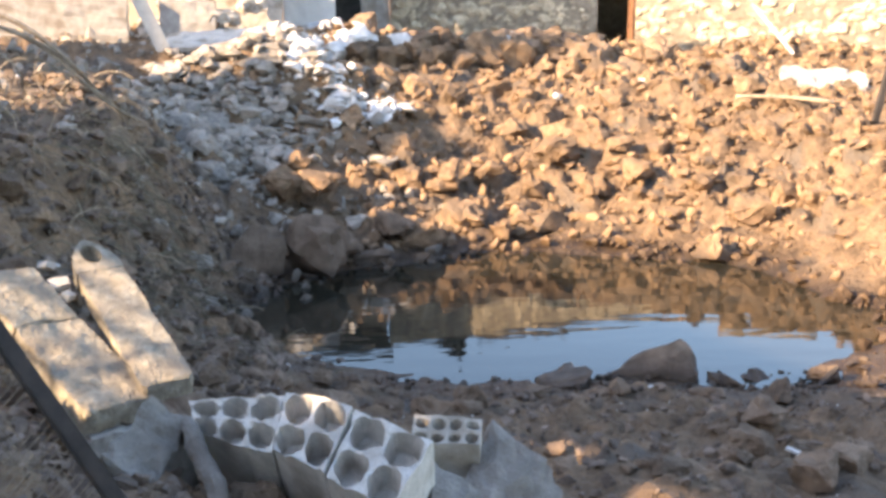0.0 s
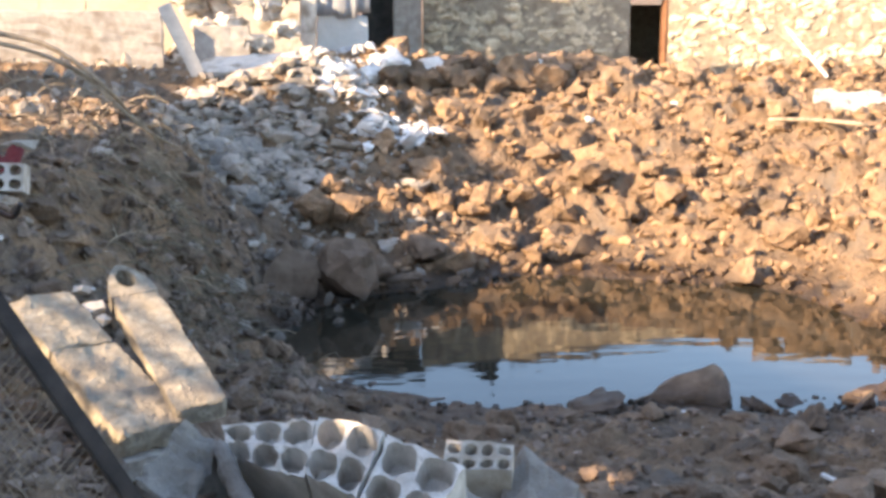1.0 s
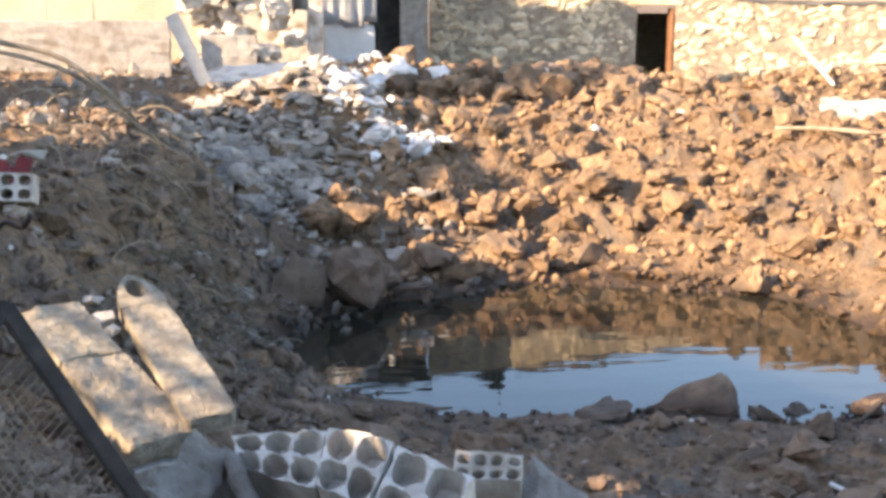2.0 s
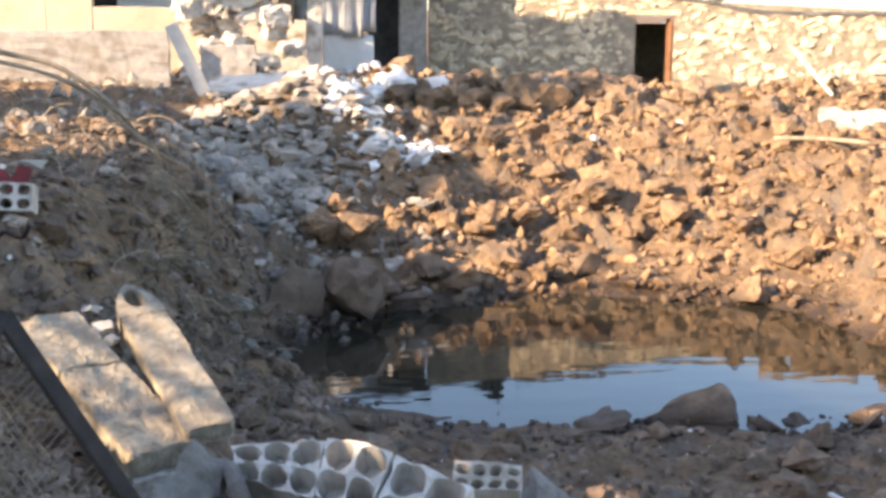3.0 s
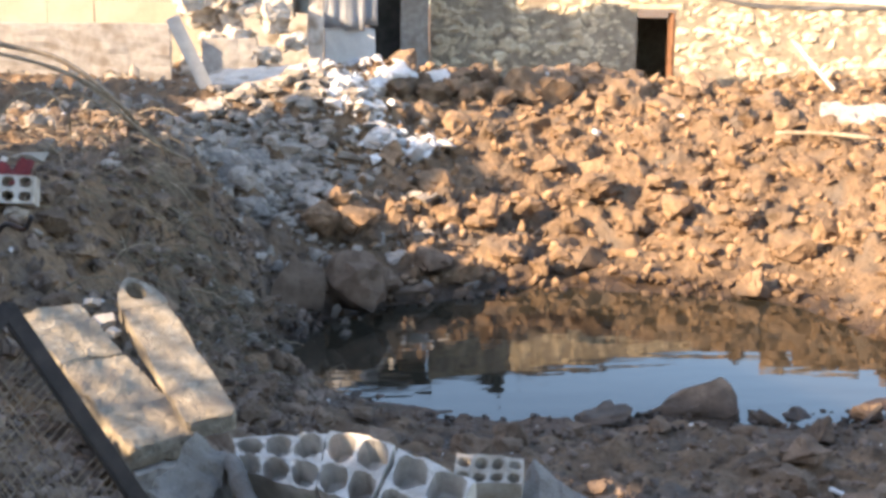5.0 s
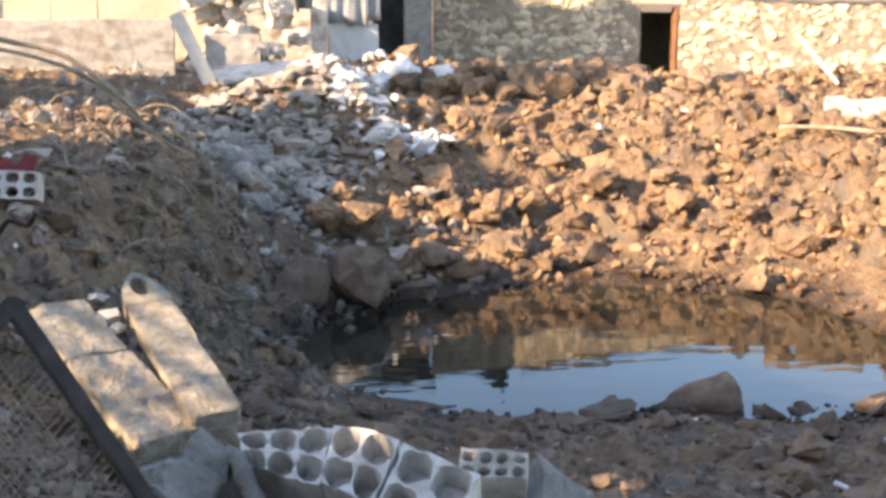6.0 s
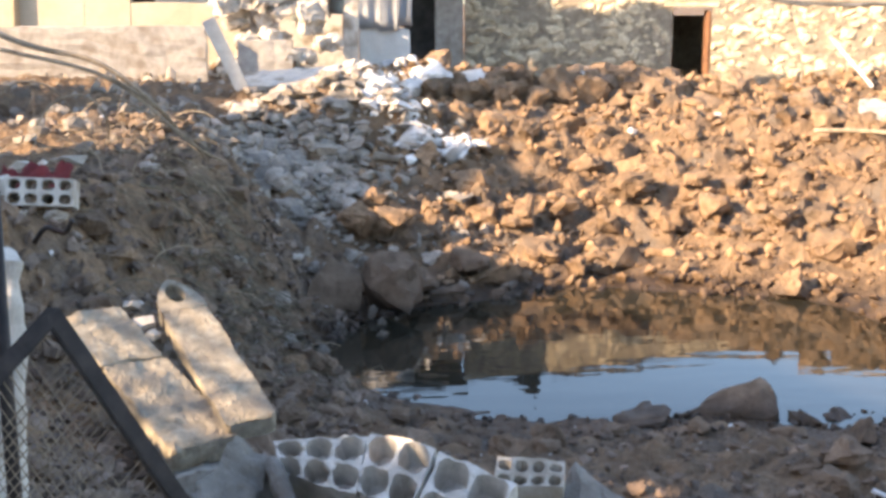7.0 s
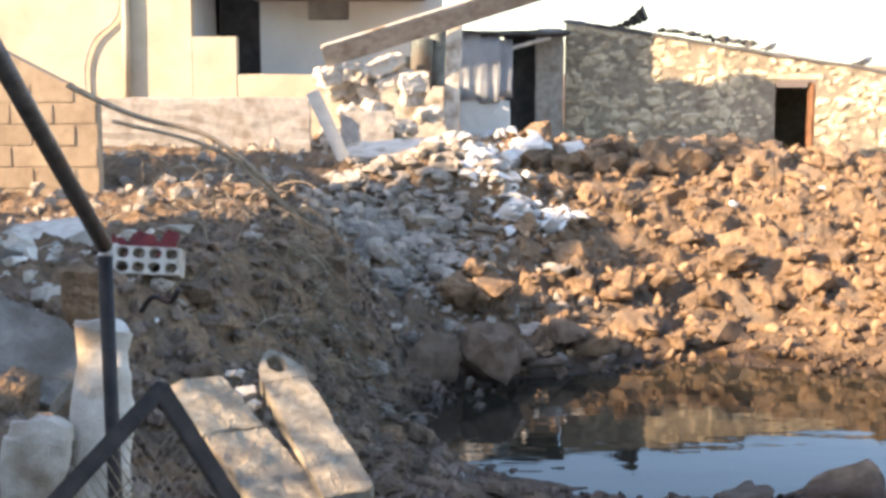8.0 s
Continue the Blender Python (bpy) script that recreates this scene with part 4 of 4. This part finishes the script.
# a long beam with a loop at its end, and a cracked slab beside it
def arched_beam(tip_left, tip_right, end_left, thick, label):
    """A long flat block whose far end is a broken loop round an oval cell; the cell goes through its thickness."""
    a, b_, c = Vector(tip_left), Vector(tip_right), Vector(end_left)
    wd, ln = (b_ - a).length, (c - a).length
    ob = thing("hollow_beam", label, "hollow beam", a)
    x, y = (b_ - a).normalized(), (a - c).normalized()
    z = x.cross(y).normalized()
    y = z.cross(x)
    m = Matrix((x, y, z)).transposed().to_4x4()
    m.translation = a
    bm = bmesh.new()
    n = 24
    loop = []
    for zz in (0.0, -thick):
        outer, inner = [], []
        for k in range(n):
            q = 2 * math.pi * k / n
            cq, sq = math.cos(q), math.sin(q)
            if sq >= 0:
                o = (wd / 2 + cq * wd / 2 * (1 - 0.42 * sq * sq), sq * wd * 1.3)
            else:
                g = 1 / max(abs(cq), abs(sq))
                o = (wd / 2 + cq * g * wd / 2, sq * g * wd * 0.12)
            outer.append(bm.verts.new((o[0], o[1], zz)))
            inner.append(bm.verts.new((wd * 0.5 + cq * wd * 0.21, wd * 0.62 + sq * wd * 0.42, zz)))
        loop.append((outer, inner))
    (o0, i0), (o1, i1) = loop
    for k in range(n):
        j = (k + 1) % n
        bm.faces.new((o0[k], o0[j], i0[j], i0[k]))
        bm.faces.new((o1[j], o1[k], i1[k], i1[j]))
        bm.faces.new((i0[k], i0[j], i1[j], i1[k]))
        bm.faces.new((o0[j], o0[k], o1[k], o1[j]))
    bmesh.ops.recalc_face_normals(bm, faces=bm.faces[:])
    bm.transform(m)
    part("broken_loop", bm, M_SANDY, ob)
    bm = bmesh.new()
    box(bm, 0.0, wd, -ln, -wd * 0.10, -thick, 0.0, m, 0.012, 0.009, 5, 3)
    part("beam_body", bm, M_SANDY, ob)
    return ob


M_SANDY = mat("sandy_concrete", (0.20, 0.165, 0.12), (0.46, 0.395, 0.30), 15, 0.93, 1.0, 0.014, random_value=0.05, stain=(0.22, 0.185, 0.145), stain_at=0.57, fine=90)
arched_beam((-0.78, 5.40, 0.29), (-0.596, 5.47, 0.31), (-0.42, 4.58, 0.05), 0.09, "sandy concrete beam in patchy sunlight, broken loop at one end")
slab_l = thing("broken_slab", "wide cracked concrete slab with a crumbled end, streaked by sun", "slab", (-0.9, 4.9, 0.1))
sm_l = axes((-1.18, 5.26, 0.31), (0.19, 0.13, 0.0), (-0.45, 0.90, 0.31))
bm = bmesh.new()
box(bm, 0, 0.275, -0.42, 0.0, -0.10, 0.0, sm_l, 0.01, 0.016, 7, 5)
part("upper_piece", bm, M_SANDY, slab_l)
bm = bmesh.new()
box(bm, 0.004, 0.28, -1.03, -0.432, -0.10, 0.0, sm_l, 0.01, 0.018, 8, 6)
part("lower_piece", bm, M_SANDY, slab_l)
bm = bmesh.new()
box(bm, 0.03, 0.27, -1.05, -0.5, -0.22, -0.112, sm_l, 0.01, 0.015, 6, 7)
part("underside_rib", bm, M_CONC, slab_l)
for k, (x, y, z, w, turn) in enumerate(((-0.84, 5.36, 0.25, 0.08, 20), (-0.79, 5.25, 0.22, 0.06, 70), (-0.92, 5.55, 0.28, 0.07, 130))):
    bm = bmesh.new()
    box(bm, -w / 2, w / 2, -w * 0.35, w * 0.35, -0.015, 0.015, None, 0.004, 0.01, 3, k + 11)
    ob = link("concrete_shard", bm, M_CONCPALE)
    ob.matrix_basis = pose(x, y, z, 25, 10 * k - 8, turn)
    tagged(ob, "pale shard of concrete wedged between the slabs", "concrete piece", "concrete shards")

# flat hollow block by the heap
lone_block("hollow_block", axes((-1.93, 7.60, 0.40), (1.0, 0.02, -0.05), (0.02, 0.25, 1.0)), (0.38, 0.16, 0.2), (4, 2), "pale hollow block with two rows of square cells", M_CONCPALE, 0.0, 2)
bm = bmesh.new()
grid = [[bm.verts.new((-2.12 + 0.024 * i, 7.85 + 0.05 * j, 0.47 + 0.012 * j + 0.09 * noise.noise(Vector((i * 0.33, j * 0.5, 2))) + 0.03 * noise.noise(Vector((i * 0.9, j * 1.1, 5))))) for i in range(19)] for j in range(8)]
for j in range(7):
    for i in range(18):
        bm.faces.new((grid[j][i], grid[j][i + 1], grid[j + 1][i + 1], grid[j + 1][i]))
ob = link("red_cloth", bm, M_RED, True)
ob.modifiers.new("thick", "SOLIDIFY").thickness = 0.006
tagged(ob, "crumpled dark red cloth caught in the rubble", "cloth")

# broken pillars and slabs at the left edge
def eroded(w, d, h, seed, top=0.5):
    """A weathered stub of masonry: rounded, pitted and narrower at its broken top."""
    b = bmesh.new()
    bmesh.ops.create_cube(b, size=1)
    bmesh.ops.subdivide_edges(b, edges=b.edges[:], cuts=14, use_grid_fill=True)
    for v in b.verts:
        r = (v.co.x ** 4 + v.co.y ** 4) ** 0.25
        pinch = 1 - 0.18 * max(0.0, r - 0.42) * 8
        v.co.x, v.co.y = v.co.x * pinch * w, v.co.y * pinch * d
        v.co.z = (v.co.z + 0.5) * h
        q = v.co + Vector((seed * 3.1, seed, 0))
        v.co += noise.noise_vector(q * 6) * 0.028 + noise.noise_vector(q * 17) * 0.011
        if v.co.z > h * 0.9:
            v.co.z -= abs(noise.noise(q * 8)) * 0.12 * top
    return b


for k, (x, y, w, h, lean) in enumerate([(-0.885, 3.2, 0.155, 0.70, 2), (-1.06, 3.12, 0.17, 0.46, 6)]):
    ob = link("broken_pillar", eroded(w, 0.14, h, k + 2), M_CONCPALE)
    ob.matrix_basis = pose(x, y, ground_at(x, y) - 0.04, -2, lean, 12)
    tagged(ob, "stub of a broken concrete pillar, pale and eroded", "pillar", "pillar stubs")
ob = link("broken_pillar", eroded(0.26, 0.22, 0.42, 9), M_ROCK)
ob.matrix_basis = pose(-1.52, 5.55, 0.35, 4, -6, 20)
tagged(ob, "squat tan stub of broken masonry", "pillar", "pillar stubs")
bm = bmesh.new()
box(bm, -0.38, 0.28, -0.22, 0.22, -0.06, 0.06, axes((-1.80, 5.33, 0.42), (0.8, -0.1, -0.3), (0.2, 0.8, 0.5)), 0.012, 0.012, 5, 4)
tagged(link("concrete_slab", bm, M_DULL), "smooth grey concrete slab tilted on the rubble", "slab")
bm = bmesh.new()
box(bm, -0.3, 0.3, -0.18, 0.18, -0.03, 0.03, axes((-2.75, 9.0, 0.46), (1, 0.1, 0.12), (0, 0.8, 0.4)), 0.008, 0.01, 3, 6)
tagged(link("concrete_slab", bm, M_CONCPALE), "thin pale slab lying on the rubble", "slab")

# ---- bent steel rail and mesh panel close to the camera ----
rail = thing("steel_rail", "bent dark steel handrail with upright post", "railing", (-0.69, 2.6, 0))
bm = bmesh.new()
tube(bm, [(-0.690, 1.900, 1.700), (-0.690, 2.250, 1.475), (-0.690, 2.600, 1.250)], 0.0165, 12)
part("top_rail", bm, M_RAIL, rail, smooth=True)
bm = bmesh.new()
tube(bm, [(-0.69, 2.6, 1.23), (-0.685, 2.6, 0.6), (-0.68, 2.6, -0.05)], 0.0155, 12)
part("upright", bm, M_STEEL, rail, smooth=True)

panel = thing("mesh_panel", "dark steel frame with torn wire mesh leaning in rubble", "mesh panel", (-0.54, 2.4, 0.0))
C = Vector((-0.54, 2.4, 1.0))
DA, DB = Vector((0.13, 0.0, -0.22)), Vector((-0.17, -0.1, -0.18))
for name, d, ln in (("frame_bar", DA, 4.4), ("frame_bar", DB, 4.6)):
    bm = bmesh.new()
    tube(bm, [C - d * 0.04, C + d * ln * 0.5, C + d * ln], 0.024, 4)
    bmesh.ops.bevel(bm, geom=bm.edges[:], offset=0.004, segments=2, affect="EDGES")
    part(name, bm, M_STEEL, panel)
bm = bmesh.new()
for k in range(1, 60):
    t = k / 60 * 3.6
    if noise.noise(Vector((t * 3, 0, 0))) < 0.35:
        tube(bm, [C + DA * t, C + DA * t + DB * min(3.4, 1.2 + 2 * abs(noise.noise(Vector((t * 2, 4, 0)))))], 0.0015, 3)
        tube(bm, [C + DB * t, C + DB * t + DA * min(3.2, 1.2 + 2 * abs(noise.noise(Vector((t * 2, 9, 0)))))], 0.0015, 3)
part("wire_mesh", bm, M_WIRE, panel, "torn rusty wire mesh")

# ---- branches, brush and dry grass ----
branch_lines = [[(-2.49, 8.6, 1.52), (-2.23, 8.6, 1.39), (-1.97, 8.6, 1.29), (-1.63, 8.6, 1.21), (-1.37, 8.6, 1.05), (-1.19, 8.6, 0.88), (-1.13, 9.0, 0.71)],
                [(-2.08, 8.6, 1.25), (-1.67, 8.6, 1.15), (-1.38, 8.6, 1.00), (-1.00, 8.6, 0.66), (-0.83, 9.0, 0.49)],
                [(-2.20, 8.6, 1.28), (-1.82, 8.6, 1.19), (-1.52, 8.6, 1.10), (-1.30, 8.6, 0.96), (-1.19, 9.0, 0.73)],
                [(-2.00, 8.6, 0.79), (-1.87, 8.6, 0.94), (-1.68, 8.6, 0.98), (-1.55, 8.6, 0.85), (-1.61, 9.0, 0.63)],
                [(-1.45, 8.6, 0.96), (-1.26, 8.6, 0.85), (-1.00, 8.6, 0.68), (-0.95, 9.0, 0.49)],
                [(-2.25, 8.6, 0.96), (-2.09, 8.6, 1.07), (-1.87, 8.6, 1.02), (-1.80, 9.0, 0.77)]]
for k, line in enumerate(branch_lines):
    bm = bmesh.new()
    tube(bm, arc(line, 6), (0.022, 0.015, 0.014, 0.010, 0.010, 0.008)[k], 7, 0.55)
    tagged(link("fallen_branch", bm, M_TWIG, True), "bare dry branch arching over the rubble heap", "branch", "fallen branches")


def brush(name, label, n, place, length, radius, material, seed, droop=0.6):
    r = random.Random(seed)
    bm = bmesh.new()
    for _ in range(n):
        x, y = place(r)
        z = ground_at(x, y)
        d = Vector((r.gauss(0, 1), r.gauss(0, 0.7), abs(r.gauss(0.4, 0.4)))).normalized()
        ln = r.uniform(*length)
        p = Vector((x, y, z))
        pts = [p]
        for s in range(4):
            d = (d + Vector((r.gauss(0, 0.2), r.gauss(0, 0.2), -droop * 0.35))).normalized()
            pts.append(pts[-1] + d * ln / 4)
        tube(bm, pts, radius * r.uniform(0.6, 1.3), 3, 0.4)
    return tagged(link(name, bm, material), label, "dry brush", kind="stuff")


brush("brush", "tangle of dry twigs and roots on the heap", 520, around(-1.75, 10.2, 0.45, 0.9), (0.2, 0.6), 0.005, M_TWIG, 21, 1.0)
brush("brush", "dry roots and grass hanging on the dim bank", 1100, around(-0.8, 9.4, 0.4, 1.2), (0.15, 0.5), 0.005, M_GRASS, 22, 1.2)
brush("brush", "pale roots dangling from the steep earth bank", 110, around(-1.0, 9.2, 0.3, 0.9), (0.25, 0.6), 0.0065, M_GRASS, 24, 1.3)
brush("weeds", "dry weed stalks beside the stone doorway", 60, around(5.6, 21.0, 0.35, 0.2), (0.2, 0.5), 0.006, M_GRASS, 23, 0.1)

bm = bmesh.new()
box(bm, -0.045, 0.045, -0.012, 0.012, -0.008, 0.008, None, 0.003, 0.004, 3, 2)
ob = link("white_scrap", bm, M_WHITE)
ob.matrix_basis = pose(2.55, 5.65, ground_at(2.55, 5.65) + 0.03, 4, 18, -30)
tagged(ob, "strip of white plaster lying on the bank", "plaster scrap")
bm = bmesh.new()
tube(bm, arc([(-1.34, 5.62, 0.55), (-1.28, 5.6, 0.62), (-1.2, 5.58, 0.6), (-1.16, 5.56, 0.66)], 5), 0.012, 7)
tagged(link("black_hose", bm, M_STEEL, True), "short piece of bent black hose in the rubble", "hose")
bm = bmesh.new()
box(bm, -0.12, 0.12, -0.02, 0.02, -0.01, 0.01, None, 0.003, 0.006, 3, 4)
ob = link("driftwood", bm, M_DARK)
ob.matrix_basis = pose(3.95, 8.35, ground_at(3.95, 8.35) + 0.05, 0, -35, 20)
tagged(ob, "dark splinter of wood stuck in the bank", "wood")

# ---- boards and slabs by the far wall ----
bm = bmesh.new()
tube(bm, [(7.70, 20.15, 1.04), (8.27, 19.70, 0.27)], 0.035, 4)
tagged(link("leaning_board", bm, M_PLANK), "narrow board leaning against the stone wall", "board")
bm = bmesh.new()
tube(bm, arc([(5.52, 14.75, 0.09), (6.0, 14.6, 0.10), (6.55, 14.3, 0.07)], 4), 0.026, 8)
tagged(link("wooden_pole", bm, M_TWIG, True), "pale wooden pole lying on the earth", "pole")
bm = bmesh.new()
box(bm, -0.55, 0.55, -0.22, 0.22, -0.06, 0.06, axes((7.3, 16.3, 0.13), (1, -0.35, -0.1), (0.2, 0.8, 0.45)), 0.01, 0.06, 5)
tagged(link("flat_slab", bm, M_CONC), "pale concrete slab at the foot of the far wall", "slab")
bm = bmesh.new()
box(bm, -0.035, 0.035, -0.035, 0.035, -0.1, 0.75, axes((6.75, 13.60, 0.02), (1, 0, -0.2), (0, 1, 0)), 0.008)
tagged(link("dark_post", bm, M_DARK), "dark leaning timber post by the yard", "post")

# ---- unseen house added behind the camera to cast shade, with slatted windows ----
ACROSS = Vector((-SUN_TO.y, SUN_TO.x, 0))
BACK = Matrix((ACROSS, SUN_TO, Vector((0, 0, 1)))).transposed().to_4x4()
BACK.translation = SUN_TO * 3.2
TOP = 3.70
shade_house = thing("house", "unseen plain house added to cast shade, slatted windows shaping sunlight", "house", BACK.translation)
bm = bmesh.new()
# Heights and openings follow the wanted shadow edge and sun patches.
for x0, x1, z0, z1 in ((-14.6, -12.9, -0.2, 5.1), (-12.9, -10.0, -0.2, 2.2), (-10.0, -5.42, -0.2, TOP), (-5.42, -4.6, -0.2, 2.04), (-5.42, -4.6, 2.8, TOP), (-4.6, -4.56, -0.2, TOP), (-4.56, -4.14, -0.2, 2.04), (-4.56, -4.14, 2.63, TOP),
                       (-4.14, -3.62, -0.2, TOP), (-3.62, -3.1, -0.2, 2.58), (-3.62, -3.1, 2.86, TOP), (-3.1, 9, -0.2, TOP)):
    box(bm, x0, x1, 0, 0.25, z0, z1, BACK)
part("wall", bm, M_PALEWALL, shade_house)
# Added openings and slats that break the sun on the slabs into streaks.
for x0, x1, z0, n in ((-5.42, -4.6, 2.04, 6), (-4.56, -4.14, 2.04, 5), (-3.62, -3.1, 2.58, 2)):
    win = part("window", box(bmesh.new(), x0, x1, 0.02, 0.05, z0, z0 + 0.03, BACK), M_DARK, shade_house)
    for k in range(n):
        z = z0 + 0.09 + k * 0.112
        part("slat", box(bmesh.new(), x0, x1, 0.1, 0.13, z, z + 0.030 + 0.016 * (k % 2), BACK), M_DARK, win)

# ---- the stones of the far wall ----
STONES = []
for k in range(6):
    b = hull_bm(400 + k, 12, 0, 0, 0.9)
    me = bpy.data.meshes.new("stone")
    b.to_mesh(me)
    b.free()
    me.materials.append(M_STONE)
    STONES.append(me)
laid = []
tries = 0
while len(laid) < 300 and tries < 20000:
    tries += 1
    w = rng.choice((0.12, 0.16, 0.2, 0.24, 0.3)) * (1 if tries < 1500 else 0.7)
    h = w * rng.uniform(0.5, 0.85)
    c, z = rng.uniform(0.1, 8.0), rng.uniform(0.3, 2.45)
    if z + h * 0.5 > wall_top(c) - 0.03 or (DOOR0 - 0.08 - w / 2 < c < DOOR1 + 0.08 + w / 2 and z - h / 2 < DOOR_TOP + 0.12):
        continue
    if any(abs(c - c2) < (w + w2) * 0.44 and abs(z - z2) < (h + h2) * 0.44 for c2, z2, w2, h2 in laid):
        continue
    laid.append((c, z, w, h))
    ob = new("stone", STONES[len(laid) % 6])
    ob.parent = wall_stone
    ob.location = wall_m @ Vector((c, 0.012, z)) - WA
    ob.rotation_euler = (rng.uniform(-0.25, 0.25), rng.uniform(-0.4, 0.4), math.atan2(WD.y, WD.x) + rng.uniform(-0.25, 0.25))
    ob.scale = (w * 1.1, rng.uniform(0.06, 0.12), h * 1.15)
